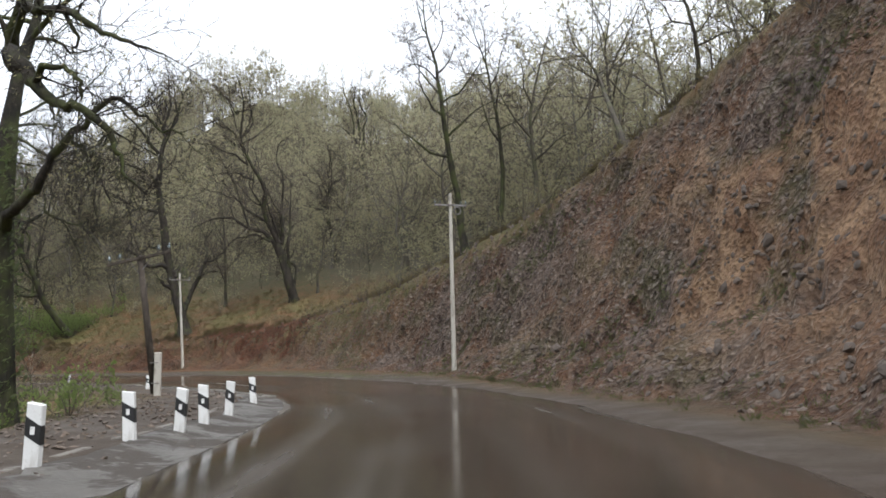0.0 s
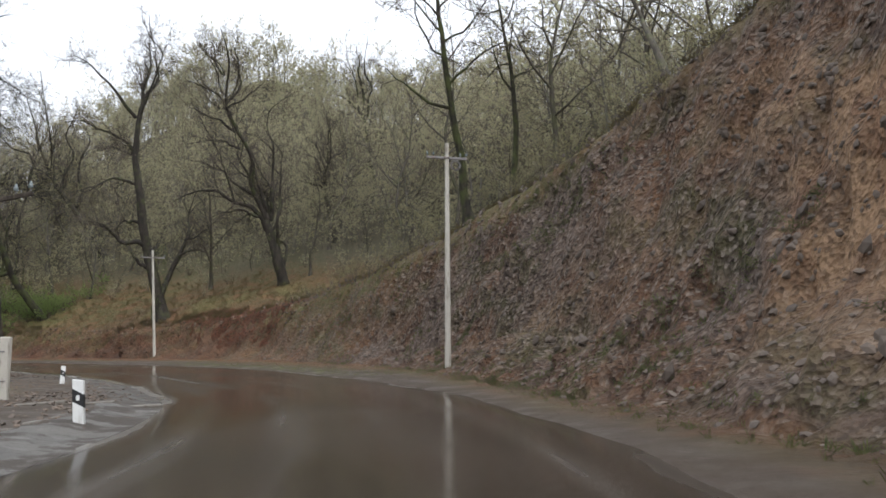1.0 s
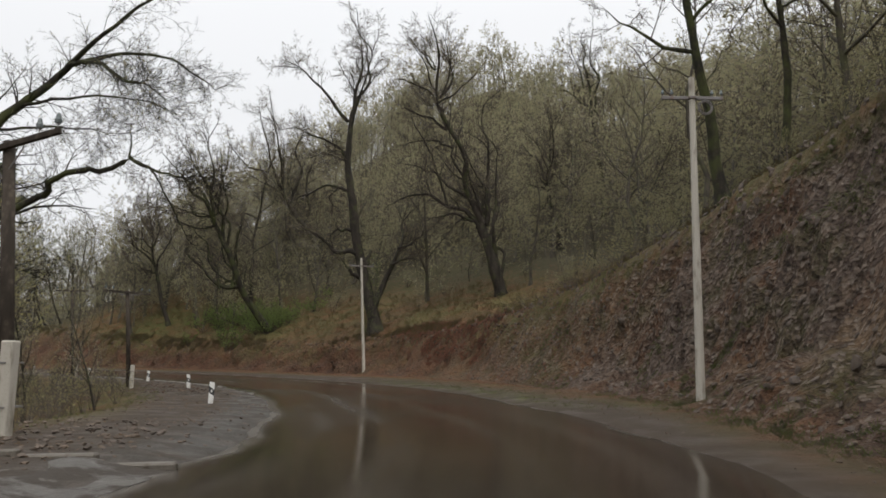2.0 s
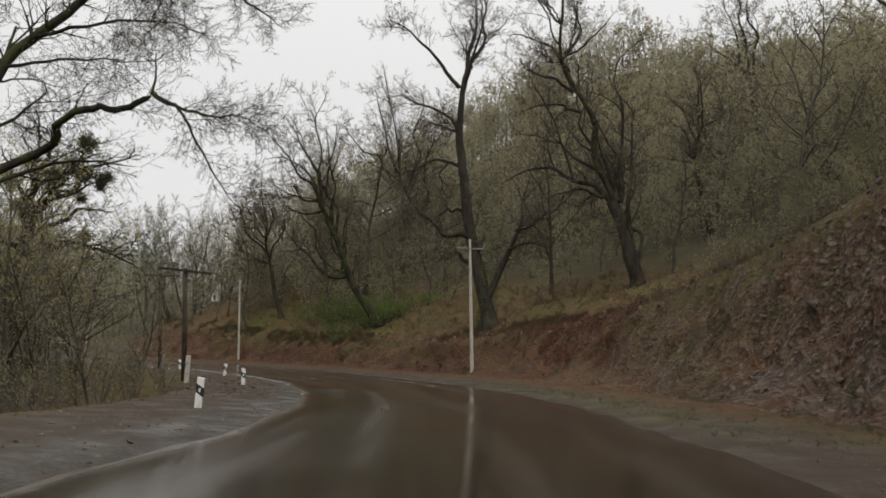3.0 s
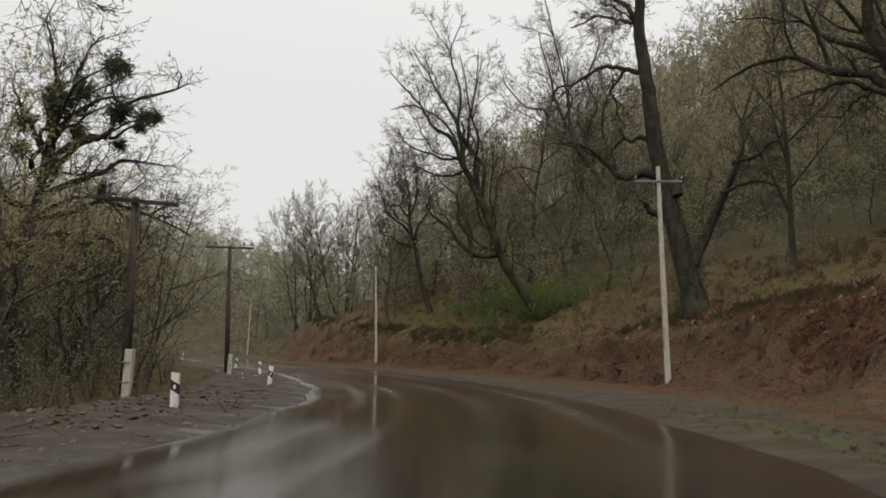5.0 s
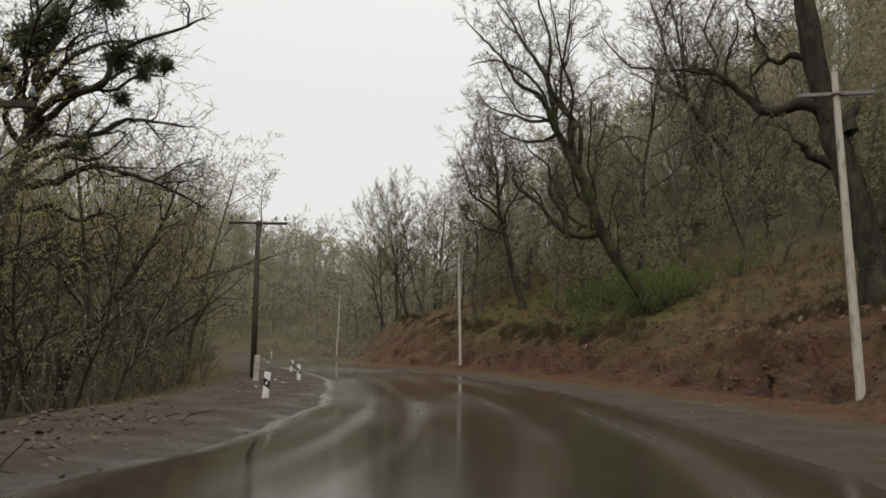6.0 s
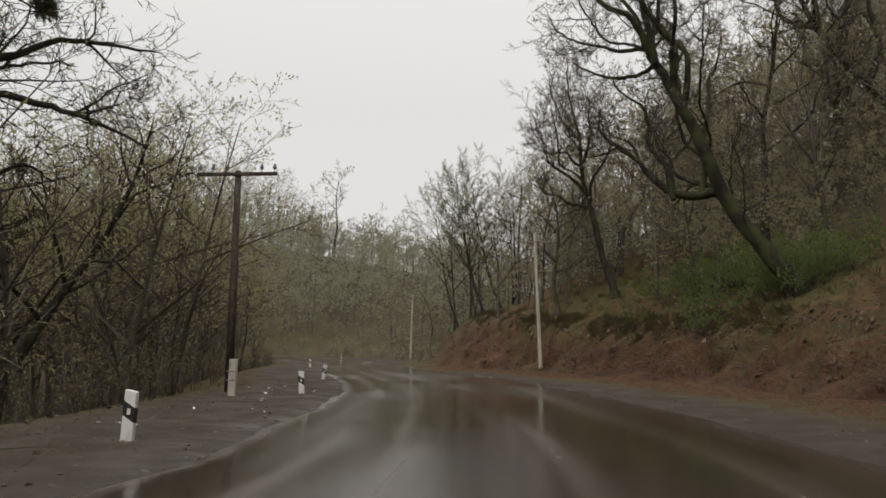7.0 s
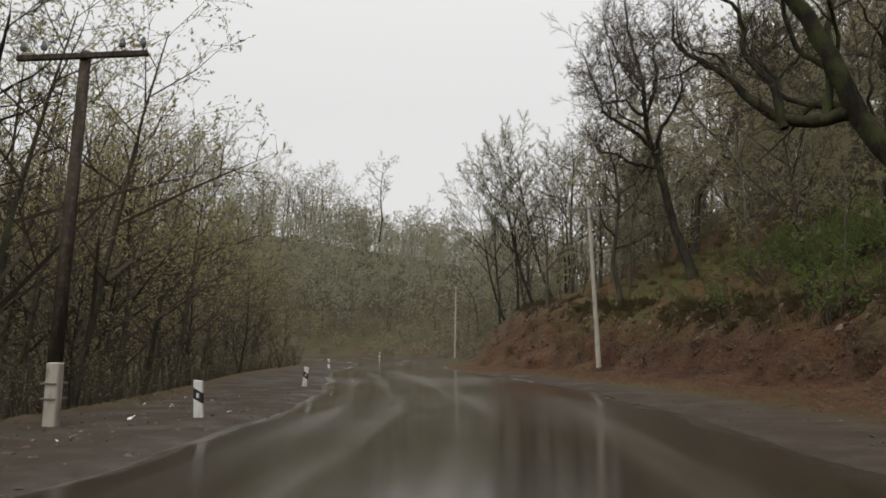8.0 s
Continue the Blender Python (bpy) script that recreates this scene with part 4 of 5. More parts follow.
def habit_tree(name, seed, x, y, heading, stem, thick, thin, arms, label, spec=TWIGGY, bark=None, twig=None, bud=None, least=0.011):
    """A tree of a given habit: a stem through places (across, up), and arms as (across, up, to across, to up, bow, radius, sprays).
    Across runs at right angles to the heading; arms also reach to and fro along it."""
    w = Wood(seed)
    r, a = w.r, radians(heading)
    side, deep = Vector((math.sin(a), -math.cos(a), 0)), Vector((math.cos(a), math.sin(a), 0))
    knots = [side * u + Vector((0, 0, h)) + deep * r.gauss(0, 0.12) for u, h in stem]
    start = knots[0] - Vector((0, 0, 0.5))
    path = [start] + w.curve(knots)
    n = len(path) - 1
    radii = [thick + (thin - thick) * (i / n) for i in range(n + 1)]
    radii[0], radii[1] = thick * 1.7, thick * 1.35
    w.seg["trunk"].append((path, radii, 16, False))
    for u0, h0, u1, h1, bow, rad, sprays in arms:
        for turn in range(2):
            span = math.hypot(u1 - u0, h1 - h0)
            if turn and (span < 2.5 or r.random() < 0.35):
                continue
            # the second time a like arm that reaches along the heading
            reach = r.uniform(-0.35, 0.35) * span if not turn else r.choice((-1, 1)) * r.uniform(0.5, 0.85) * span
            du = (u1 - u0) * (1 if not turn else r.uniform(0.2, 0.6))
            dh = (h1 - h0) * (1 if not turn else r.uniform(0.7, 1.0))
            across = Vector((dh, -du)) / max(math.hypot(du, dh), 0.1)
            knots = []
            for i in range(6):
                f = i / 5
                k = bow * 4 * f * (1 - f)
                wob = 0.035 * span * min(1, 4 * f * (1 - f) + 0.2 * f)
                knots.append(side * (u0 + du * f + across.x * k + r.gauss(0, wob)) + deep * (reach * f ** 1.3 + r.gauss(0, wob)) + Vector((0, 0, h0 + dh * f + across.y * k + r.gauss(0, wob))))
            points = w.limb(knots, rad * (1.3 if not turn else 0.8), 0.03, int(sprays * 0.7), spec, (1.0, 2.8))
            for _ in range(3 if span > 3 else 1):
                k = r.randrange(len(points) // 4, len(points) - 2)
                axis = (points[k + 1] - points[k]).normalized()
                out = axis.orthogonal().normalized()
                out.rotate(Matrix.Rotation(r.uniform(0, 6.28), 3, axis))
                w.branch(points[k].copy(), (axis + out * r.uniform(0.5, 1.1)).normalized(), span * r.uniform(0.28, 0.5), rad * r.uniform(0.25, 0.4), 1, spec)
    HANGERS[name] = [points[1] for points, _, _, _ in w.seg["twig"] if len(points) > 3]
    root = thing(name, Matrix(), label, "tree")
    new("trunk", w.mesh(("trunk",), (bark or BARK,), "trunk")).parent = root
    new("crown", w.mesh(("limb", "twig"), (bark or BARK, twig or TWIG), "crown", least)).parent = root
    new("foliage", w.leaves(bud or BUD, "foliage", True)).parent = root
    return set_down(root, x, y)

TALL_OAK_ARMS = [
    (-2.8, 18.6, -2.2, 27.6, 0.3, 0.2, 20),
    (-3.0, 18.6, -9.0, 23.6, 0.8, 0.15, 20),
    (-2.7, 19.0, -2.2, 27.5, 1.0, 0.14, 16),
    (-3.0, 15.3, -9.0, 17.2, 0.8, 0.13, 18),
    (-3.2, 15.1, -6.6, 15.2, 0.4, 0.07, 9),
    (-2.8, 12.4, -7.4, 10.6, 0.9, 0.11, 10),
    (-1.2, 6.1, -7.3, 8.5, 0.5, 0.24, 16),
    (-2.2, 8.7, -4.4, 7.9, 0.7, 0.12, 12),
    (-0.9, 4.5, -3.0, 6.3, -0.5, 0.2, 2),
    (-1.0, 5.8, -0.6, 7.2, -0.1, 0.3, 2),
    (-0.2, 2.3, 3.1, 12.8, 0.2, 0.24, 22),
    (1.1, 5.9, 3.9, 6.4, -0.2, 0.1, 12),
    (1.6, 7.4, 4.1, 9.1, 0.4, 0.1, 14),
]
habit_tree("tall_oak", 11, -27.3, 77.9, 116.5, [(-0, 0.1), (-0.9, 3.6), (-1.4, 5.6), (-2, 8.3), (-2.4, 11.4), (-2.9, 14.5), (-2.9, 17.4), (-2.7, 19)], 0.55, 0.2, TALL_OAK_ARMS, "tall bare oak with a thick dark ivy-clad trunk above the road")
SPREADING_OAK_ARMS = [
    (-1.7, 5.7, -10.5, 7.8, 1.4, 0.2, 18),
    (-2.5, 6.3, -6.5, 6.0, 0.5, 0.12, 8),
    (-1.7, 5.8, -7.6, 11.4, 1.2, 0.2, 14),
    (-4.7, 7.6, -7.9, 15.1, 0.4, 0.1, 14),
    (-1.6, 6.0, -6.3, 22.5, -0.8, 0.27, 20),
    (-4.8, 14.3, -8.6, 16.2, 0.4, 0.1, 12),
    (-5.1, 15.9, -9.5, 18.5, 0.8, 0.1, 14),
    (-5.5, 17.2, -4.9, 22.4, 0.7, 0.1, 12),
    (-1.6, 6.3, -2.9, 11.8, -0.3, 0.13, 9),
    (-1.3, 6.0, -1.7, 17.4, 0.4, 0.17, 16),
    (-1.1, 6.6, -3.3, 12.1, 0.4, 0.11, 8),
    (-0.1, 1.3, -0.4, 12.7, -0.5, 0.2, 14),
    (-4.3, 12.7, -8.3, 13.1, 0.4, 0.09, 10),
    (-5.9, 19.7, -8.2, 22.6, -0.1, 0.09, 10),
]
habit_tree("spreading_oak", 23, -16.3, 79.0, 106.7, [(0.1, -0.2), (-0.6, 2.2), (-1.2, 4.4), (-1.9, 6)], 0.52, 0.4, SPREADING_OAK_ARMS, "spreading bare oak with many upright stems")
LEANING_OAK_ARMS = [
    (-6.7, 11.7, -12.4, 18.1, 0.3, 0.15, 18),
    (-6.4, 11.1, -10.8, 20.4, 0.4, 0.15, 18),
    (-5.6, 9.5, -8.1, 21.0, 0.5, 0.16, 18),
    (-6.9, 11.9, -11.7, 14.2, -0.8, 0.1, 12),
    (-6.4, 11.0, -10.5, 11.6, -0.6, 0.1, 12),
    (-5.1, 8.4, -5.4, 19.4, -0.4, 0.13, 14),
    (-6.7, 11.7, -12.5, 15.5, 2.1, 0.1, 12),
    (-4.0, 6.0, -3.4, 13.1, -0.2, 0.1, 10),
    (-3.4, 4.6, -9.3, 9.2, -1.5, 0.2, 16),
    (-2.0, 2.2, -2.6, 7.7, -0.5, 0.06, 5),
    (-5.6, 4.3, -9.0, 11.5, 0.5, 0.12, 16),
    (-4.3, 4.5, -6.5, 12.5, 0.4, 0.12, 16),
]
habit_tree("leaning_oak", 35, -44.6, 88.3, 127.0, [(0, -0.2), (-1.7, 1.9), (-3.1, 3.9), (-4.1, 6.5), (-5.4, 9.3), (-6.7, 11.7)], 0.42, 0.2, LEANING_OAK_ARMS, "leaning mossy oak on the grassy slope", bark=MOSSY)
LEANING_OAK_HIGH_ARMS = [
    (-6.9, 10.1, -10.4, 21.3, -0.3, 0.16, 20),
    (-6.6, 9.9, -14.5, 17.2, -0.5, 0.15, 20),
    (-5.7, 8.2, -4.5, 21.2, 0.4, 0.15, 20),
    (-4.0, 5.9, -3.2, 16.3, 0.6, 0.15, 16),
    (-7.5, 11.5, -8.1, 19.1, 0.7, 0.1, 12),
    (-2.3, 3.6, 1.8, 6.1, 0.4, 0.1, 8),
    (-6.9, 10.1, -9.9, 8.9, 0.8, 0.08, 5),
    (-5.3, 7.7, -5.8, 13.7, -0.1, 0.1, 10),
]
habit_tree("leaning_oak", 37, -47.1, 105.9, 120.5, [(-0.1, -0.1), (-1.5, 2.3), (-2.7, 4.1), (-4, 5.9), (-5.7, 8.2), (-6.9, 10.1)], 0.42, 0.22, LEANING_OAK_HIGH_ARMS, "leaning oak with a crooked crown in the hillside wood")
CROOKED_OAK_ARMS = [
    (-1.5, 4.3, -1.1, 11.7, 0.4, 0.12, 12),
    (-2.0, 5.0, -5.6, 10.8, 0.4, 0.12, 12),
    (-1.8, 4.8, 1.5, 6.7, 0.2, 0.09, 8),
]
habit_tree("crooked_oak", 39, -54.0, 109.7, 122.0, [(0.1, 0.1), (-0.8, 2.6), (-1.5, 4), (-2.2, 5.5)], 0.24, 0.15, CROOKED_OAK_ARMS, "small crooked oak on the grassy slope")
BANK_OAK_ARMS = [
    (-1.7, 6.6, -3.4, 17.6, -0.2, 0.13, 32),
    (-1.8, 7.0, -5.9, 13.4, -0.6, 0.1, 29),
    (-2.2, 9.2, -6.0, 11.7, 0.1, 0.09, 26),
    (-1.7, 6.5, 0.3, 13.0, -0.5, 0.1, 29),
    (-1.7, 6.3, -5.4, 8.1, -0.3, 0.09, 19),
    (-2.2, 9.6, -2.2, 15.1, 0.5, 0.09, 26),
    (-2.5, 11.2, -4.7, 15.7, -0.2, 0.08, 22),
]
habit_tree("bank_oak", 76, -63.9, 95.1, 136.6, [(0.1, -0.1), (-0.8, 2.8), (-1.5, 5.7), (-1.8, 7)], 0.28, 0.15, BANK_OAK_ARMS, "bare many-limbed oak on the bank above the bend")
CROOKED_OAK_TWIN_ARMS = [
    (-1.3, 6.2, -4.1, 7.2, -0.1, 0.12, 9),
    (-1.3, 6.2, -3.9, 11.2, 0.3, 0.13, 12),
    (-1.4, 6.4, -1.2, 13.8, 0.3, 0.13, 12),
    (-1.2, 6.2, 1.5, 11.6, -0.8, 0.14, 14),
    (-1.2, 6.0, -2.5, 9.1, 0.3, 0.1, 9),
]
habit_tree("crooked_oak", 45, -14.2, 93.0, 101.7, [(-0.1, 0.1), (-0.7, 2.9), (-1.2, 5.6), (-1.4, 6.5)], 0.27, 0.2, CROOKED_OAK_TWIN_ARMS, "small forked oak in the hillside wood")
HILLSIDE_ASH_ARMS = [
    (-0.6, 7.7, -4.6, 8.9, 0.6, 0.14, 12),
    (-1.0, 9.9, -4.8, 14.7, 1.1, 0.14, 14),
    (-1.2, 12.1, -3.7, 20.0, 0.1, 0.12, 14),
    (-0.8, 12.1, -0.9, 21.9, 0.3, 0.13, 14),
    (-1.5, 15.7, -1.9, 21.6, -0.4, 0.12, 14),
    (-0.4, 6.0, 1.0, 13.2, 0.4, 0.1, 10),
    (0.0, 0.2, -3.4, 3.6, -0.8, 0.1, 4),
]
habit_tree("hillside_ash", 46, -11.4, 102.5, 98.3, [(-0.1, 0), (-0.1, 3.4), (-0.5, 6.8), (-0.8, 9), (-1.2, 12.1), (-1.5, 15.7)], 0.3, 0.12, HILLSIDE_ASH_ARMS, "tall slim ash in the hillside wood", bark=MOSSY)
set_down(tree("bank_ash", 41, dict(TALL, leaf=0.35), 18, 0.24, (-0.16, 0.0), bark=MOSSY, least=0.011, label="bare ash tree on the top of the cutting"), 1.9, 47.6)
set_down(tree("bank_ash", 43, dict(TALL, leaf=0.35), 16, 0.18, (-0.05, 0.0), bark=MOSSY, least=0.011, label="slim bare ash on the top of the cutting"), 4.2, 49.5)
set_down(tree("roadside_oak", 52, dict(OAK, crook=0.2, lift=(0.025, 0.0, 0.03, 0.03, 0.02), start=(0.62, 0.2, 0.15, 0.15), leaf=0.2), 14, 0.34, (-0.03, 0.0), bark=MOSSY, twig=BARK,
              label="gnarled mossy roadside oak with low crooked limbs", limbs=raised(LOW_ARMS, -8.4, 15.4), sprigs=0.8), -8.4, 15.4)


def ivy(x, y, height, radius, seed):
    """Ivy leaves clinging round a trunk."""
    w = Wood(seed)
    for _ in range(1500):
        a, h = w.r.uniform(0, 6.28), height * w.r.random() ** 1.3
        rad = radius * (1.3 - 0.5 * h / height) + w.r.gauss(0, 0.07) + 0.08 * math.sin(3 * a + h)
        w.leaf.append((Vector((rad * math.cos(a) - 0.03 * h, rad * math.sin(a), h)), w.r.uniform(0.04, 0.09)))
    root = thing("ivy", pose(x, y, land_z(x, y)), "dark green ivy climbing the oak's trunk", "ivy")
    new("foliage", w.leaves(IVY, "foliage")).parent = root
    return root


ivy(-8.4, 15.4, 7.0, 0.42, 88)
ivy(-27.6, 77.8, 7.0, 0.6, 89)
set_down(tree("roadside_oak", 58, dict(OAK, crook=0.17, lift=(0.025, 0.01, 0.0, 0.0, 0.0), start=(0.5, 0.2, 0.15, 0.15), leaf=0.2), 17, 0.36, (0.05, 0.0), bark=MOSSY, twig=BARK, label="roadside oak with long limbs hanging over the verge",
              limbs=raised(OAK_ARMS, -28.0, 39.0)), -28.0, 39.0)


def mistletoe(x, y, z, size, seed):
    w = Wood(seed)
    r = w.r
    for _ in range(150):
        d = Vector((r.gauss(0, 1), r.gauss(0, 1), r.gauss(0, 1))).normalized()
        w.branch(Vector((0, 0, 0)), d, size * r.uniform(0.7, 1.1), 0.012, 2, dict(levels=2, crook=0.25, lift=(0,), leaf=1.0, leaf_size=0.05, bunch=9))
    root = thing("mistletoe_clump", pose(x, y, z), "round dark green mistletoe clump in a bare tree", "mistletoe", "mistletoe in the tree")
    new("stalk_tuft", w.mesh(("twig",), (TWIG,), "stalk_tuft", 0.01)).parent = root
    new("foliage", w.leaves(MISTLE, "foliage")).parent = root
    return root


MX, MY = -49.6, 54.8
MISTLETOE_ARMS = [
    (-0.1, 14.2, -0.9, 18.8, 0.3, 0.12, 13),
    (-0.1, 13.7, 2.0, 19.6, -0.3, 0.15, 15),
    (-0.2, 12.5, 3.8, 16.5, -1.1, 0.15, 15),
    (-0.3, 11.0, 6.3, 17.3, -0.8, 0.18, 17),
    (-0.2, 11.9, 5.0, 15.3, -0.5, 0.14, 13),
    (-0.3, 10.5, 6.6, 13.5, -0.7, 0.16, 15),
    (-0.5, 9.3, 6.8, 9.0, -1.2, 0.15, 13),
    (-0.6, 8.6, 3.8, 8.5, -0.2, 0.12, 11),
    (-0.7, 7.4, 3.3, 7.1, 0.7, 0.10, 9),
    (-0.2, 12.5, -2.1, 16.5, -0.1, 0.14, 11),
    (-0.5, 9.8, -4.5, 14.0, -0.5, 0.15, 11),
    (-0.6, 8.0, -4.2, 9.5, -0.5, 0.12, 10)]
MISTLETOE_TURN = 166.6
habit_tree("mistletoe_host", 64, MX, MY, MISTLETOE_TURN, [(-0.4, 0), (-0.7, 5.9), (-0.6, 8.6), (-0.3, 10.6), (-0.2, 12.5), (-0.1, 14.5)], 0.36, 0.11, MISTLETOE_ARMS,
           "bare tree carrying mistletoe clumps", spec=dict(TWIGGY, count=(0, 5, 5, 5), leaf=0.06), twig=BARK)
mz = land_z(MX, MY)
clump = None
for i, (u, h) in enumerate([(5.0, 15.3), (4.6, 14.8), (3.2, 15.2), (3.0, 13.8), (1.2, 13.9), (0.7, 14.9), (-0.2, 15.6), (2.2, 17.1), (2.3, 11.2), (0.5, 12.4), (-1.2, 14.1), (-0.8, 12.4), (-0.1, 14.0), (3.6, 14.5)]):
    side = Vector((math.sin(radians(MISTLETOE_TURN)), -math.cos(radians(MISTLETOE_TURN)), 0))
    p = min(HANGERS["mistletoe_host"], key=lambda q: math.hypot(q.dot(side) - u, q.z - h))
    size = (0.75, 0.55, 0.85, 0.5, 0.65)[i % 5]
    if clump is None:
        clump = mistletoe(MX + p.x, MY + p.y, mz + p.z, 0.5, 5)
    else:
        copy_thing(clump, pose(MX + p.x, MY + p.y, mz + p.z, i * 40, i * 25, i * 70) @ Matrix.Scale(size / 0.5, 4))


set_down(tree("verge_tree", 71, dict(OAK, count=(11, 7, 6, 6)), 13, 0.24, (0.03, 0.05), least=0.011, label="bare crooked tree behind the verge thicket"), -54.3, 57.8)
set_down(tree("bank_oak", 79, dict(OAK, count=(13, 8, 7, 6), start=(0.3, 0.2, 0.15, 0.15)), 19, 0.26, (-0.05, -0.06), least=0.014, label="slim bare oak in the wood above the bend"), -56.0, 101.0)
set_down(tree("skyline_tree", 73, dict(OAK, start=(0.55, 0.2, 0.15, 0.15), ratio=(0.3, 0.46, 0.46, 0.5), count=(12, 6, 5, 5)), 27, 0.32, (0.02, 0.0), least=0.025,
              label="tall tree standing above the far ridge"), -205.0, 133.0)


def slender():
    """A clump of slim fan-shaped trees on the bank where the road turns away."""
    spec = dict(FAN, crook=0.14, start=(0.3, 0.2, 0.1), ratio=(0.5, 0.44, 0.44), bunch=11, leaf_size=0.08)
    pair = [tree("slim_hornbeam", 180 + i, spec, 16, 0.15, (-0.1 - 0.12 * i, -0.16 - 0.12 * i), bark=BARK, bud=VALLEY_BUD, twig=PALE_TWIG, label="slim budding hornbeam in a clump on the bank",
                 group="hornbeam clump", least=0.016) for i in range(2)]
    spots = [(-96.6, 102.4), (-90.6, 104.3), (-94.6, 103.2), (-92.6, 103.6), (-88.9, 104.6), (-95.4, 105.4), (-91.6, 107.0), (-98.2, 104.0)]
    for i, (x, y) in enumerate(spots):
        m = pose(x, y, land_z(x, y) - 0.05, 0, 0, (i * 23) % 50 - 25) @ Matrix.Scale(0.85 + 0.06 * (i % 4), 4)
        if i < 2:
            pair[i].matrix_basis = m
        else:
            copy_thing(pair[i % 2], m)


slender()


# ---- wood on the slopes ----
def kinds():
    out = []
    for i in range(3):
        out.append(tree("oak", 100 + i, WOODS, 15, 0.22, (0.08, 0.03), bark=HILL_BARK, twig=HILL_TWIG, label="bare budding oak in the hillside wood", group="hillside trees", least=0.012))
    for i in range(3):
        out.append(tree("ash", 120 + i, dict(WOODS, count=(14, 7, 7), start=(0.3, 0.18, 0.1), ratio=(0.40, 0.45, 0.44)), 17, 0.19, (0.05, -0.05), bark=HILL_BARK, twig=HILL_TWIG,
                        label="tall bare ash in the hillside wood", group="hillside trees", least=0.012))
    for i in range(4):
        out.append(tree("hornbeam", 140 + i, FAN, 13, 0.17, (0.05, 0.0), bark=HILL_BARK, twig=PALE_TWIG, label="fan-shaped budding hornbeam in the wood", group="hillside trees", least=0.012))
    return out


def saplings():
    return [tree("sapling", 160 + i, SMALL, 7.5, 0.06, (0.06, 0.0), twig=PALE_TWIG, bud=(BUD, PALE_BUD, BUD)[i], label="slender budding sapling in the undergrowth", group="saplings",
                 least=0.008) for i in range(3)]


def scatter(seed, count, region, gap, accept):
    """Random places in the plan that keep a distance from one another."""
    r, out, cells = np.random.RandomState(seed), [], {}
    n = count * 30
    xs, ys = r.uniform(*region[0], n), r.uniform(*region[1], n)
    s, d = road_place(xs, ys)
    good = accept(s, d)
    for x, y in zip(xs[good].tolist(), ys[good].tolist()):
        cx, cy = int(x // gap), int(y // gap)
        if any((x - a) ** 2 + (y - b) ** 2 < gap * gap for i in (-1, 0, 1) for j in (-1, 0, 1) for a, b in cells.get((cx + i, cy + j), ())):
            continue
        if any((x - a) ** 2 + (y - b) ** 2 < 2.5 ** 2 for a, b in STAND):
            continue
        cells.setdefault((cx, cy), []).append((x, y))
        out.append((x, y))
        if len(out) == count:
            break
    return out


STAND = [(-63.9, 95.1), (-56.0, 101.0), (-95, 103.4), (-91, 104.4), (-54.3, 57.8), (-47.1, 105.9), (-54.0, 109.7), (-27.3, 77.9), (-16.3, 79.0), (-44.6, 88.3), (-14.2, 93.0), (-11.4, 102.5), (1.9, 47.6), (MX, MY), (-8.4, 15.4), (-28.0, 39.0)]


def crest(s):
    """How far across the road the top of the cutting lies."""
    return foot(s) + np.interp(s, [30, 70, 100], [1.0, 1.0, 0.5]) + cut_height(s) * np.interp(s, [30, 70, 100], [0.58, 0.9, 0.9])


def on_hill(lo, hi, bare=True, start=4, end=285):
    def accept(s, d):
        edge = crest(s) + (np.interp(s, [40, 55, 66, 95, 112, 122], [0, 3, 9, 7, 3, 0]) if bare else 0)
        return (s > start) & (s < end) & (d > edge + lo) & (d < edge + hi)
    return accept


def on_left(lo, hi, start=48):
    def accept(s, d):
        return (s > 22) & (d > -hi) & (d < -lo) & ((s > start) | (d < -lo - 7))
    return accept


def plant(protos, places, seed, lo, hi):
    r = random.Random(seed)
    for i, (x, y) in enumerate(places):
        size = r.uniform(lo, hi)
        m = pose(x, y, land_z(x, y) - 0.05, r.uniform(-5, 5), r.uniform(-5, 5), r.uniform(0, 360)) @ Matrix.Scale(size, 4)
        if i < len(protos):
            protos[i].matrix_basis = m
        else:
            copy_thing(protos[r.randrange(len(protos))], m)


hill_places = scatter(1, 76, ((-135, 26), (5, 140)), 6.0, on_hill(0, 24))
left_places = scatter(2, 50, ((-145, -14), (10, 92)), 4.6, on_left(13, 34))
plant(kinds(), hill_places + left_places, 3, 0.65, 1.12)
small_places = scatter(4, 50, ((-130, 26), (5, 140)), 2.4, on_hill(0.5, 20)) + scatter(5, 55, ((-140, -12), (10, 95)), 2.0, on_left(9.3, 17))
plant(saplings(), small_places, 6, 0.6, 1.25)

# woods too far or too dense to count, each one sheet of many plants
FAR = dict(levels=3, crook=0.16, lift=(0.05, 0.09, 0.08, 0.05), count=(12, 6, 4), start=(0.12, 0.15, 0.1), angle=(56, 50, 46), ratio=(0.52, 0.46, 0.55), leaf=1.0, leaf_size=0.14, bunch=4,
           steps=(4, 2, 1), sides=(5, 3, 3, 1))
DISTANT = dict(FAR, count=(11, 5, 3), leaf_size=0.21)
YOUNG = dict(FAR, count=(9, 5, 3), leaf_size=0.24, bunch=5)
BUSH = dict(levels=2, crook=0.2, lift=(0.02, 0.04, 0.04), count=(6, 6), start=(0.1, 0.1), angle=(45, 45), ratio=(0.5, 0.45), leaf=0.9, leaf_size=0.045, bunch=3,
            steps=(3, 2), sides=(3, 3, 1))


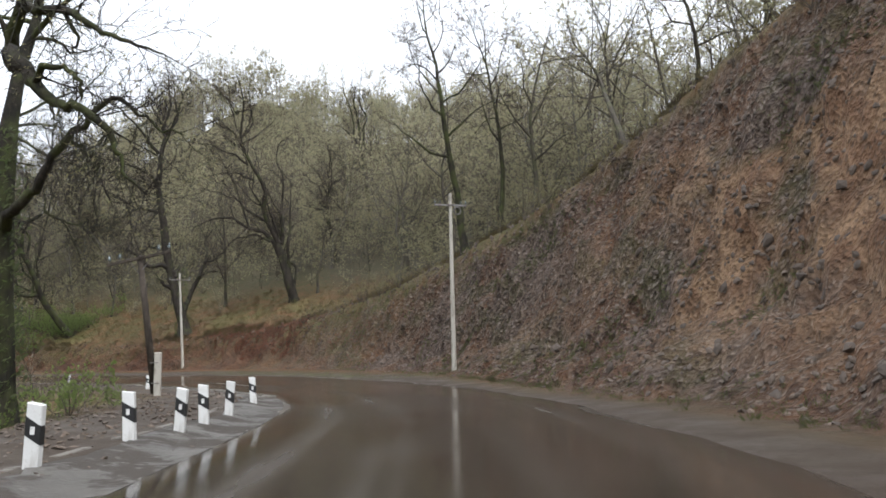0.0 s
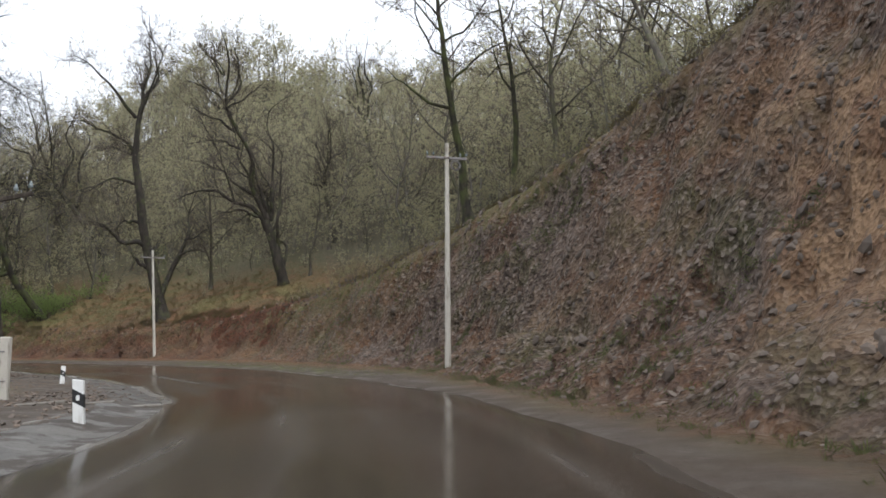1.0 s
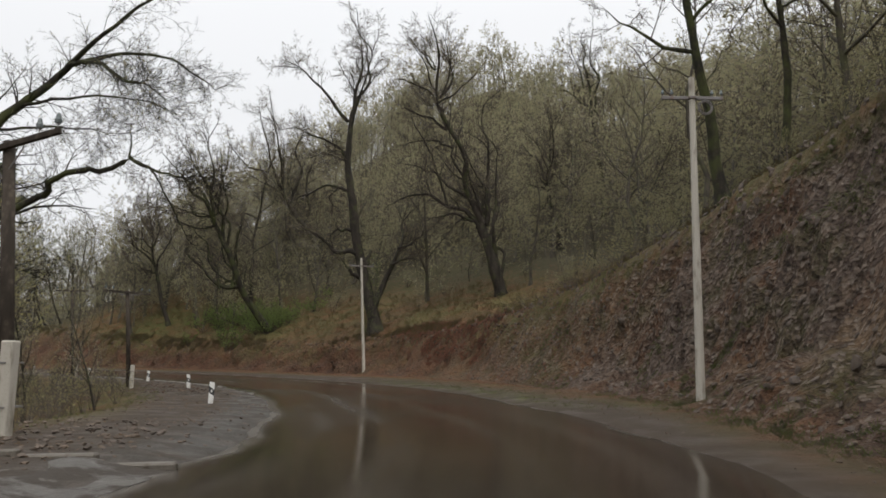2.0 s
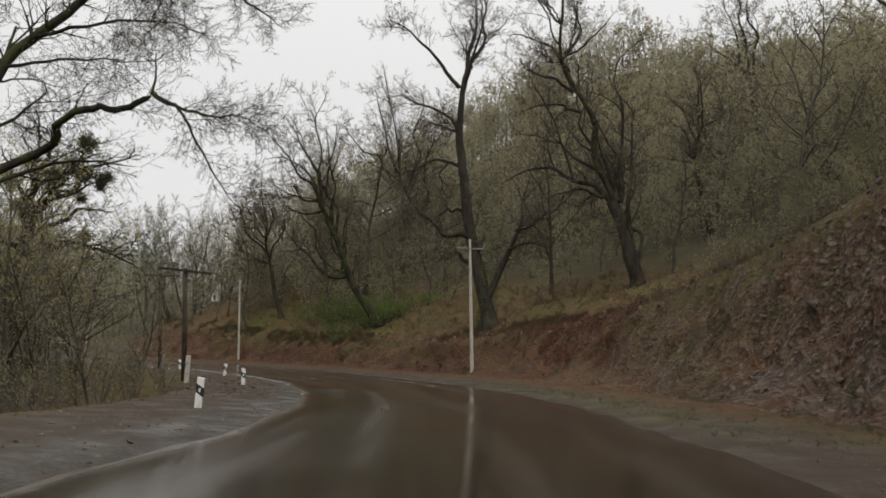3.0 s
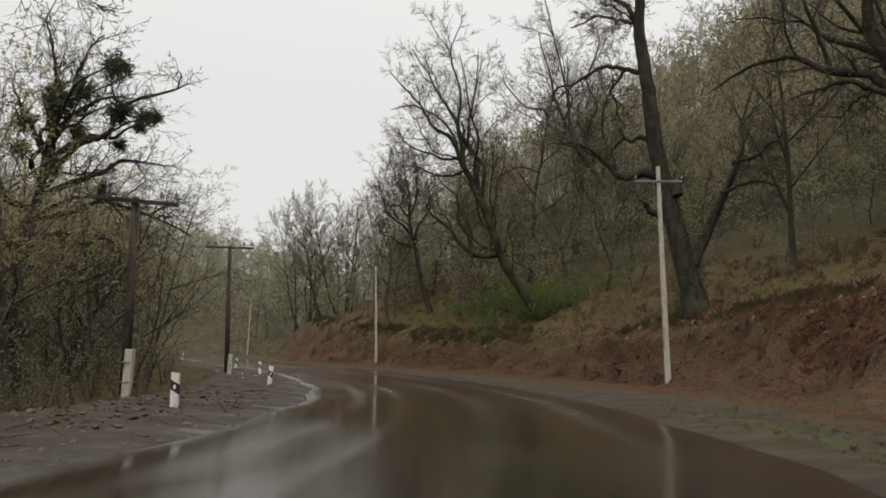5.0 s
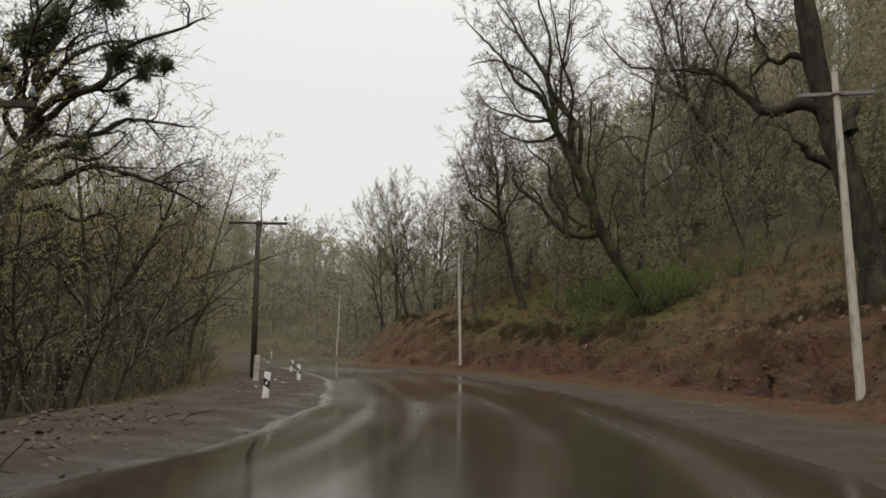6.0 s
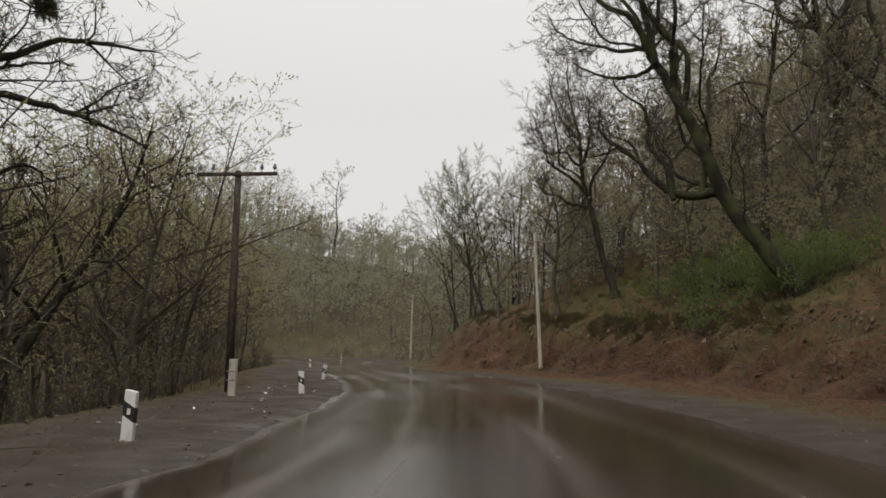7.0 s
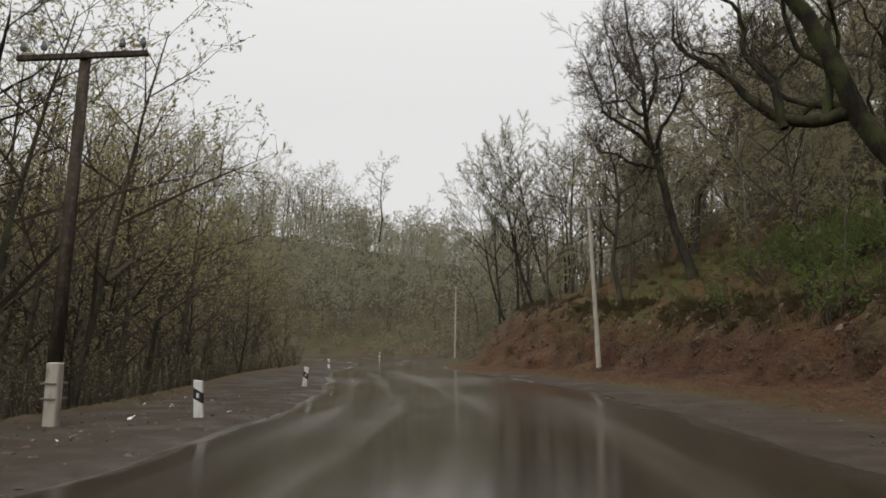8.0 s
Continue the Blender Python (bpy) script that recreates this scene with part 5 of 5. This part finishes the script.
def sheet(name, label, category, seed, stems, materials, places, sizes, least, names=("stems", "twigs", "leaves"), slim=True):
    """Many plants of four shapes, joined. stems: for each shape a list of (spec, heading, tilt, length, radius)."""
    r = random.Random(seed)
    shapes = []
    for i in range(4):
        w = Wood(seed + i)
        for spec, spread, length, rad, count in stems:
            for _ in range(count):
                d = Vector((w.r.gauss(0, spread), w.r.gauss(0, spread), 1)).normalized()
                w.branch(Vector((0, 0, -0.2)), d, length * w.r.uniform(0.7, 1.1), rad, 0, spec)
        row = []
        for me in (w.mesh(("trunk",), (BARK,), "a"), w.mesh(("limb", "twig"), (BARK, BARK), "b", least), w.leaves(BARK, "c", slim)):
            co, fa = np.empty(len(me.vertices) * 3, np.float32), np.empty(len(me.loops), np.int32)
            me.vertices.foreach_get("co", co)
            me.loops.foreach_get("vertex_index", fa)
            row.append((co.reshape(-1, 3), fa.reshape(-1, 3)))
            bpy.data.meshes.remove(me)
        shapes.append(row)
    root = thing(name, Matrix(), label, category, kind="stuff")
    bulk = [[[], [], 0] for _ in range(3)]
    heights = land(np.array([p[0] for p in places]), np.array([p[1] for p in places]))[0]
    for (x, y), z in zip(places, heights):
        a, size = r.uniform(0, 6.28), r.uniform(*sizes)
        turn = np.array([[math.cos(a), math.sin(a), 0], [-math.sin(a), math.cos(a), 0], [0, 0, 1]]) * size
        for store, (co, fa) in zip(bulk, shapes[r.randrange(4)]):
            store[0].append(co @ turn + np.array([x, y, z - 0.05]))
            store[1].append(fa + store[2])
            store[2] += len(co)
    for piece, material, (co, fa, _) in zip(names, materials, bulk):
        new(piece, array_mesh(piece, np.concatenate(co), np.concatenate(fa), material)).parent = root
    return root


far_stem = [(FAR, 0.08, 14, 0.11, 1)]
spur_stem = [(dict(FAR, leaf_size=0.11), 0.08, 14, 0.11, 1)]
valley_stem = [(DISTANT, 0.08, 14, 0.14, 1)]
young_stem = [(YOUNG, 0.1, 14, 0.09, 1)]
# the haze over these woods lies in their paled bark, twig and leaf colours
sheet("far_hill_wood", "hazy budding wood high on the hillside", "woods", 300, far_stem, (HAZED_BARK, HILL_TWIG, PALE_BUD),
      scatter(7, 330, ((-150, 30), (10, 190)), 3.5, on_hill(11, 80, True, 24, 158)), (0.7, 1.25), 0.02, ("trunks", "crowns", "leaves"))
sheet("far_valley_wood", "hazy budding wood across the valley", "woods", 310, valley_stem, (HAZED_BARK, PALE_TWIG, VALLEY_BUD),
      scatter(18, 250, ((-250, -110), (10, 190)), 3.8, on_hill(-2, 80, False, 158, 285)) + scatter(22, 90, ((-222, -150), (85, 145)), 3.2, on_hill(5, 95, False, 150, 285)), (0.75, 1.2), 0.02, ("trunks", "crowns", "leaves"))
sheet("spur_wood", "olive budding wood on the spur inside the bend", "woods", 318, spur_stem, (HAZED_BARK, HILL_TWIG, SPUR_BUD),
      scatter(8, 90, ((-152, -40), (34, 92)), 4.0, on_left(20, 75)), (0.8, 1.2), 0.015, ("trunks", "crowns", "leaves"))
verge_stem = [(dict(FAR, count=(13, 7, 6), leaf_size=0.085, bunch=3), 0.09, 14, 0.15, 1)]
sheet("verge_wood", "dense olive budding wood behind the verge", "woods", 319, verge_stem, (HILL_BARK, TWIG, SPUR_BUD),
      scatter(32, 120, ((-130, -36), (34, 92)), 2.7, on_left(12.5, 32, 62)) + scatter(35, 16, ((-110, -50), (50, 85)), 2.5, lambda s, d: (s > 84) & (s < 118) & (d < -10) & (d > -14)), (0.7, 1.2), 0.01, ("trunks", "crowns", "leaves"))
sheet("bank_wood", "tan budding wood along the top of the bank", "woods", 322, far_stem, (HAZED_BARK, HILL_TWIG, PALE_BUD),
      scatter(33, 55, ((-125, -45), (70, 130)), 3.2, on_hill(2.5, 32, False, 108, 134)) + scatter(36, 26, ((-115, -60), (85, 135)), 3.0, on_hill(7, 30, False, 134, 152)) + scatter(34, 70, ((-70, 16), (55, 130)), 3.2, on_hill(9, 32, True, 34, 108)), (0.6, 1.1), 0.013, ("trunks", "crowns", "leaves"))
sheet("ridge_wood", "tall budding wood along the ridges", "woods", 314, valley_stem, (HAZED_BARK, PALE_TWIG, PALE_BUD),
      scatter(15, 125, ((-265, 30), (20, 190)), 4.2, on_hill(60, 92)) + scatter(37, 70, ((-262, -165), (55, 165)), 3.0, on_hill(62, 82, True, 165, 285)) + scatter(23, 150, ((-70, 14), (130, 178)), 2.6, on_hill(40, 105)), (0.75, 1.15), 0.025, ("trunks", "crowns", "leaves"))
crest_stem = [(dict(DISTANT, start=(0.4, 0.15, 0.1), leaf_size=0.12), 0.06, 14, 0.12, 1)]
sheet("ridge_wood", "tall pale budding trees crowning the far ridge", "woods", 316, crest_stem, (HAZED_BARK, PALE_TWIG, VALLEY_BUD),
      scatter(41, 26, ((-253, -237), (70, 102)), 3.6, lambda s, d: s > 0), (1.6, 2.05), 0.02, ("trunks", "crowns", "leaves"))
sheet("ridge_wood", "pale budding trees where the far ridge falls away", "woods", 317, crest_stem, (HAZED_BARK, PALE_TWIG, VALLEY_BUD),
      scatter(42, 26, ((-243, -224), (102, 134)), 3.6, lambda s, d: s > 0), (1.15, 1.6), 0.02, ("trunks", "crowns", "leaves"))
thicket_stem = [(dict(BUSH, count=(5, 5), leaf=0.45, leaf_size=0.045), 0.4, 2.3, 0.02, 5)]
bush_stem = [(BUSH, 0.45, 2.3, 0.02, 5)]
sheet("verge_thicket", "tangled brown budding thicket along the verge", "thicket", 320, thicket_stem, (TWIG, TWIG, BUD),
      scatter(9, 280, ((-140, -8), (8, 95)), 1.1, on_left(8.8, 17, 40)), (0.5, 1.15), 0.006)
sheet("hill_undergrowth", "olive budding undergrowth below the hillside trees", "undergrowth", 330, bush_stem, (TWIG, PALE_TWIG, PALE_BUD),
      scatter(10, 190, ((-135, 26), (5, 140)), 1.8, on_hill(6.5, 32, False)), (0.5, 1.3), 0.008)
sheet("valley_undergrowth", "grey-green undergrowth beyond the bend", "undergrowth", 331, bush_stem, (HILL_TWIG, HILL_TWIG, VALLEY_BUD),
      scatter(24, 110, ((-175, -100), (70, 130)), 1.5, lambda s, d: (s > 150) & (s < 215) & (d > 7) & (d < 22)), (0.6, 1.4), 0.008)
sheet("crest_scrub", "brown scrub hanging over the edge of the cutting", "scrub", 335, bush_stem, (TWIG, TWIG, BUD),
      scatter(20, 100, ((-20, 20), (5, 66)), 0.7, on_hill(-1.3, 0.5, False, 6, 62)), (0.35, 0.8), 0.006)
sheet("hill_understorey", "pale budding young growth under the hillside trees", "undergrowth", 350, young_stem, (HAZED_BARK, HILL_TWIG, PALE_BUD),
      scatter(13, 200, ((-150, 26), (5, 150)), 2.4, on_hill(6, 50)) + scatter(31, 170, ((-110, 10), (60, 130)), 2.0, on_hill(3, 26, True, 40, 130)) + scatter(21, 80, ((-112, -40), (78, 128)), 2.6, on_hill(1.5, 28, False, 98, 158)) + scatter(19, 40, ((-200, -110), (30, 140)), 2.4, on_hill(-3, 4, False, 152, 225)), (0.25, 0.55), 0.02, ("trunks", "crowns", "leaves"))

# fresh green bushes round the leaning oak, and by the first roadside oak
green_stem = [(dict(BUSH, count=(6, 4), leaf_size=0.055, bunch=5), 0.5, 1.7, 0.015, 6)]
rng_bush = random.Random(8)
near_oak = []
for _ in range(75):
    t, across = rng_bush.uniform(0, 1), rng_bush.gauss(0, 2.0)
    near_oak.append((-43.5 - 15 * t + 0.55 * across, 88.6 + 8.5 * t + 0.8 * across))
sheet("green_elder_bushes", "fresh green elder bushes below the leaning oak", "bushes", 340, green_stem, (TWIG, TWIG, FRESH), near_oak, (0.8, 1.6), 0.006, slim=False)
by_road = [(-7.6 + random.uniform(-2.5, 1.2), 14.5 + random.uniform(-3.5, 3.0)) for _ in range(12)]
sheet("roadside_bushes", "young green bushes beside the roadside oak", "bushes", 345, green_stem, (TWIG, TWIG, FRESH), by_road, (0.4, 0.8), 0.005, slim=False)


# ---- loose cover on the ground ----
def ground_spots(seed, count, accept):
    """Places on the ground's own faces: where, and the vectors along its two edges."""
    r = np.random.RandomState(seed)
    good = np.nonzero(accept(GROUND_S, GROUND_U))[0]
    good = good[(good % GROUND_COLS < GROUND_COLS - 1) & (good < len(GROUND_CO) - GROUND_COLS)]
    a = GROUND_CO[good + 1] - GROUND_CO[good]
    b = GROUND_CO[good + GROUND_COLS] - GROUND_CO[good]
    area = np.linalg.norm(np.cross(a, b), axis=1)
    pick = r.choice(len(good), count, p=area / area.sum())
    u, v = r.uniform(0, 1, (count, 1)), r.uniform(0, 1, (count, 1))
    return GROUND_CO[good[pick]] + u * a[pick] + v * b[pick], np.cross(a[pick], b[pick]) / area[pick][:, None]


def stone_shape(seed):
    r = random.Random(seed)
    bm = bmesh.new()
    bmesh.ops.create_icosphere(bm, subdivisions=1, radius=1)
    sx, sy, sz = r.uniform(0.9, 1.3), r.uniform(0.65, 1.0), r.uniform(0.35, 0.6)
    for v in bm.verts:
        f = r.uniform(0.55, 1.2)
        v.co = Vector((v.co.x * sx, v.co.y * sy, v.co.z * sz)) * f
    return bm


def shape_arrays(bm):
    bmesh.ops.triangulate(bm, faces=bm.faces[:])
    bm.verts.ensure_lookup_table()
    co, fa = np.array([v.co[:] for v in bm.verts]), np.array([[v.index for v in f.verts] for f in bm.faces])
    bm.free()
    return co, fa


def litter_of(name, label, category, seed, shapes, spots, sizes, material, lift=0.0):
    """Small loose pieces on the ground, joined."""
    r = random.Random(seed)
    verts, faces, n = [], [], 0
    for p, up in zip(*spots):
        co, fa = shapes[r.randrange(len(shapes))]
        q = Vector(up).to_track_quat("Z", "Y").to_matrix() @ Euler((r.gauss(0, 0.25), r.gauss(0, 0.25), r.uniform(0, 6.28))).to_matrix()
        verts.append(co * r.uniform(*sizes) @ np.array(q).T + p + up * lift)
        faces.append(fa + n)
        n += len(co)
    root = thing(name, Matrix(), label, category, kind="stuff")
    new("pieces", array_mesh("pieces", np.concatenate(verts), np.concatenate(faces), material)).parent = root
    return root


chips = [shape_arrays(stone_shape(i)) for i in range(6)]
PALE_STONE = speckled("pale_clods", (0.19, 0.15, 0.11), (0.15, 0.12, 0.09), 0.85, 1.4, 0.2)
CLOD = speckled("red_brown_clods", (0.10, 0.058, 0.036), (0.085, 0.06, 0.044), 0.85, 1.4, 0.2)
litter_of("bank_rubble", "loose grey and brown stone chips on the bank", "rubble", 1, chips,
          ground_spots(1, 4800, lambda s, u: (s > 10) & (s < 62) & (u > -0.6) & (GROUND_FACE > 0.2)), (0.035, 0.13), STONE)
litter_of("red_bank_rubble", "wet stones in the low red bank", "rubble", 2, chips,
          ground_spots(2, 2800, lambda s, u: (s > 58) & (s < 150) & (u > -1.5) & (GROUND_FACE > 0.15)), (0.03, 0.14), CLOD)
litter_of("verge_gravel", "scattered gravel on the muddy verge", "gravel", 3, chips,
          ground_spots(3, 1800, lambda s, u: (s > 0) & (s < 100) & (u + foot(s) < -half_left(s) - 0.3) & (u + foot(s) > -half_left(s) - 5.5)), (0.015, 0.07), STONE)
litter_of("verge_rubble", "broken stones heaped beside the telegraph pole", "rubble", 4, chips,
          ground_spots(4, 150, lambda s, u: (s > 55) & (s < 68) & (u + foot(s) < -half_left(s) - 1.9) & (u + foot(s) > -half_left(s) - 4.2)), (0.02, 0.09), STONE, lift=0.02)
litter_of("verge_rubble", "dark rubble and clods behind the guide posts", "rubble", 21, chips,
          ground_spots(21, 520, lambda s, u: (s > 8) & (s < 34) & (u + foot(s) < -half_left(s) - 1.5) & (u + foot(s) > -half_left(s) - 5)), (0.02, 0.085), STONE, lift=0.02)
litter_of("brick_rubble", "broken red bricks and clods on the verge", "rubble", 22, chips,
          ground_spots(22, 130, lambda s, u: (s > 54) & (s < 70) & (u + foot(s) < -half_left(s) - 2.0) & (u + foot(s) > -half_left(s) - 4.6)), (0.02, 0.085), CLOD, lift=0.02)
stick_co = np.array([(-1, -0.03, 0), (-1, 0.03, 0), (-0.9, 0, 0.05), (0.1, 0.05, 0.04), (0.1, 0.11, 0.04), (0.1, 0.08, 0.09), (1, -0.02, 0.06), (1, 0.02, 0.06), (1, 0, 0.09)], float)
stick_fa = np.array([(0, 1, 2), (0, 3, 4), (0, 4, 1), (1, 4, 5), (1, 5, 2), (2, 5, 3), (2, 3, 0), (3, 6, 7), (3, 7, 4), (4, 7, 8), (4, 8, 5), (5, 8, 6), (5, 6, 3), (6, 8, 7)])
litter_of("fallen_sticks", "broken brown sticks lying on the verge", "sticks", 23, [(stick_co, stick_fa)],
          ground_spots(23, 110, lambda s, u: (s > 50) & (s < 74) & (u + foot(s) < -half_left(s) - 1.2) & (u + foot(s) > -half_left(s) - 5.5)), (0.08, 0.35), BARK, lift=0.02)

leaf_co = np.array([(-1, 0, 0), (-0.2, 0.5, 0.12), (1, 0, 0.25), (-0.2, -0.5, 0.1)], float)
leaf = [(leaf_co, np.array([(0, 3, 1), (1, 3, 2)]))]
litter_of("fallen_leaves", "wet brown leaves at the foot of the cutting", "leaves", 25, leaf,
          ground_spots(25, 13000, lambda s, u: (s > 8) & (s < 62) & (u > np.interp(s, [20, 55], [-0.7, -2.0])) & (u < np.interp(s, [30, 42], [2.0, 4.5]))), (0.018, 0.045), DULL_LEAF, lift=0.01)
litter_of("fallen_leaves", "wet red-brown fallen leaves along the bank", "leaves", 5, leaf,
          ground_spots(5, 30000, lambda s, u: (s > 48) & (s < 130) & (u > np.interp(s, [48, 60, 75], [-1.2, -2.5, -4.0])) & (u < 3.5)), (0.035, 0.085), DRYLEAF, lift=0.015)
litter_of("fallen_leaves", "wet brown leaves on the grassy slope", "leaves", 6, leaf,
          ground_spots(6, 7000, lambda s, u: (s > 55) & (s < 125) & (u > 3) & (u < 18)), (0.06, 0.13), DRYLEAF, lift=0.02)

RED_LEAF = leaf_material("red_fallen_leaves", (0.11, 0.037, 0.02), (0.085, 0.038, 0.022))
litter_of("red_leaf_drift", "bright rust-red leaves drifted above the ledge", "leaves", 15, leaf,
          ground_spots(15, 4800, lambda s, u: drift(GROUND_CO[:, 0], GROUND_CO[:, 1]) < 1.5 + 0.8 * waves(GROUND_CO[:, 0] * 2, GROUND_CO[:, 1] * 2)), (0.05, 0.12), RED_LEAF, lift=0.03)

litter_of("bankside_debris", "brown leaves and twigs washed along the foot of the bank", "leaves", 17, leaf,
          ground_spots(17, 7500, lambda s, u: (s > 18) & (s < 125) & (u + foot(s) > half_right(s) + 0.9) & (u < 0.3)
                       & (waves(GROUND_CO[:, 0] * 2, GROUND_CO[:, 1] * 2) > np.interp(u, [-5, -1], [0.15, -0.3]))), (0.018, 0.045), DULL_LEAF, lift=0.015)
litter_of("bankside_gravel", "small stones scattered at the road's edge", "gravel", 18, chips,
          ground_spots(18, 1500, lambda s, u: (s > 18) & (s < 110) & (u + foot(s) > half_right(s) + 0.2) & (u < 0.3)), (0.012, 0.05), STONE)
litter_of("verge_debris", "brown leaves and scraps of bark on the verge", "leaves", 16, leaf,
          ground_spots(16, 4200, lambda s, u: (s > 8) & (s < 105) & (u + foot(s) < -half_left(s) - 1.6) & (u + foot(s) > -half_left(s) - 6.5)
                       & (waves(GROUND_CO[:, 0] * 2.5, GROUND_CO[:, 1] * 2.5) > -0.05)), (0.02, 0.055), DULL_LEAF, lift=0.02)

blades = []
for i in range(5):
    r = random.Random(40 + i)
    co, fa = [], []
    for k in range(8):
        a, t, h = r.uniform(0, 6.28), r.uniform(0.1, 0.9), r.uniform(0.5, 1.1)
        b = Vector((r.gauss(0, 0.25), r.gauss(0, 0.25), -0.05))
        w = Vector((-math.sin(a), math.cos(a), 0)) * 0.035
        tip = b + Vector((math.cos(a) * t, math.sin(a) * t, h))
        co += [b - w, b + w, b.lerp(tip, 0.6) + Vector((0, 0, 0.12)), tip]
        n = len(co) - 4
        fa += [(n, n + 1, n + 2), (n, n + 2, n + 3), (n + 1, n + 3, n + 2)]
    blades.append((np.array([v[:] for v in co]), np.array(fa)))
GRASS = leaf_material("spring_grass", (0.036, 0.052, 0.012), (0.065, 0.062, 0.02))
STRAW = leaf_material("old_straw_grass", (0.08, 0.054, 0.02), (0.052, 0.046, 0.014))
litter_of("slope_grass", "old straw-coloured grass on the slope", "grass", 7, blades,
          ground_spots(7, 2800, lambda s, u: (s > 30) & (s < 130) & (u > crest(s) - foot(s) - 0.5) & (u < crest(s) - foot(s) + 11)), (0.15, 0.42), STRAW)
litter_of("verge_grass", "short green grass on the verge", "grass", 8, blades,
          ground_spots(8, 3200, lambda s, u: ((s > 36) & (s < 64) & (u + foot(s) > half_right(s) + 0.3) & (u + foot(s) < half_right(s) + 2.2)) | ((s > 12) & (s < 100) & (u + foot(s) < -half_left(s) - 4.2) & (u + foot(s) > -half_left(s) - 9))),
          (0.035, 0.1), GRASS)
litter_of("bank_weeds", "green weeds in patches on the bank", "weeds", 9, blades,
          ground_spots(9, 1800, lambda s, u: (s > 8) & (s < 60) & (GROUND_FACE > 0.2) & (waves(GROUND_CO[:, 0] * 3, GROUND_CO[:, 1] * 3 + GROUND_CO[:, 2] * 4) > 0.1)), (0.08, 0.24), GRASS)
litter_of("foot_weeds", "low green weeds at the foot of the bank", "weeds", 14, blades,
          ground_spots(14, 500, lambda s, u: (s > 8) & (s < 42) & (u > -1.3) & (u < 0.7)), (0.08, 0.2), GRASS)
litter_of("crest_grass", "tufts overhanging the edge of the cutting", "grass", 10, blades,
          ground_spots(10, 2200, lambda s, u: (s > 4) & (s < 150) & (abs(u - crest(s) + foot(s)) < 0.9) & (waves(GROUND_CO[:, 0] * 3, GROUND_CO[:, 1] * 3) > -0.06)), (0.2, 0.5), STRAW)
litter_of("crest_stones", "pale stones and clods along the edge of the low bank", "stones", 19, chips,
          ground_spots(19, 520, lambda s, u: (s > 55) & (s < 150) & (abs(u - crest(s) + foot(s) + 0.5) < 0.9)), (0.05, 0.17), PALE_STONE)
litter_of("verge_litter", "small white scraps of litter on the verge", "litter", 11, leaf,
          ground_spots(11, 34, lambda s, u: (s > 78) & (s < 98) & (u + foot(s) < -half_left(s) - 1.2) & (u + foot(s) > -half_left(s) - 4)), (0.03, 0.09), PAPER, lift=0.03)


# ---- kerb, stones ----
def kerb_stones():
    """Kerb stones along the posts, and across the end of the paved strip."""
    root = thing("kerb", Matrix(), "low worn concrete kerb along the verge", "kerb", kind="structure")
    me = bpy.data.meshes.new("kerb_stone")
    bm = box(0.97, 0.16, 0.22, (0, 0, 0), 0.025)
    for v in bm.verts:
        v.co += Vector((0, 0, 0.015 * math.sin(v.co.x * 9)))
    bm.to_mesh(me)
    bm.free()
    me.materials.append(KERB)
    r = random.Random(9)
    runs = [(plan(s, -4.95), plan(s + 1, -4.95), 0.0) for s in range(6, 24) if s not in (9, 13, 18)]
    runs += [(plan(25.2 - 0.05 * i, -3.55 - 0.95 * i), plan(25.15 - 0.05 * i, -4.5 - 0.95 * i), 0.05) for i in range(3)]
    for (x, y), (x2, y2), up in runs:
        ob = new("kerb_stone", me)
        ob.parent = root
        ob.matrix_basis = pose((x + x2) / 2, (y + y2) / 2, land_z((x + x2) / 2, (y + y2) / 2) - 0.09 + up + r.uniform(-0.03, 0.012), r.uniform(-3, 3), r.uniform(-2, 2),
                               math.degrees(math.atan2(y2 - y, x2 - x)) + r.uniform(-2, 2))
    return root


def paved_strip():
    """A strip of worn concrete between the asphalt and the posts, with a broken edge."""
    r = random.Random(12)
    verts, faces = [], []
    rows = 46
    for i in range(rows):
        s = 2.5 + 0.5 * i
        inner, outer = -3.5, -4.65 + 0.15 * math.sin(0.9 * s) + r.uniform(-0.14, 0.14)
        for d in np.linspace(inner, outer, 5):
            x, y = plan(s, d)
            verts.append((x, y, max(land_z(x, y), float(road_level(s, -3.6))) + 0.022 + r.uniform(-0.006, 0.006)))
        x, y = plan(s, outer - 0.06)
        verts.append((x, y, land_z(x, y) - 0.08))
    for i in range(rows - 1):
        for k in range(5):
            faces.append((i * 6 + k, i * 6 + k + 1, (i + 1) * 6 + k + 1, (i + 1) * 6 + k))
    ob = mesh_object("paved_strip", verts, faces, STRIP)
    if ob.data.polygons[0].normal.z < 0:
        ob.data.flip_normals()
    return tagged(ob, "wet pale concrete strip beside the asphalt", "pavement", kind="structure")


paved_strip()
kerb_stones()

stone_meshes = []
for i in range(6):
    me = bpy.data.meshes.new("stone")
    bm = stone_shape(60 + i)
    bm.to_mesh(me)
    bm.free()
    me.materials.append(STONE)
    stone_meshes.append(me)
r = random.Random(77)
for p, up in zip(*ground_spots(12, 260, lambda s, u: (s > 12) & (s < 46) & (u > 0.2) & (GROUND_FACE > 0.3))):
    ob = new("stone", stone_meshes[r.randrange(6)])
    ob.parent = ground
    size = r.uniform(0.09, 0.22)
    ob.matrix_basis = Matrix.Translation(Vector(p)) @ (Vector(up).to_track_quat("Z", "Y").to_matrix() @ Euler((0, 0, r.uniform(0, 6.28))).to_matrix()).to_4x4() @ Matrix.Scale(size, 4)
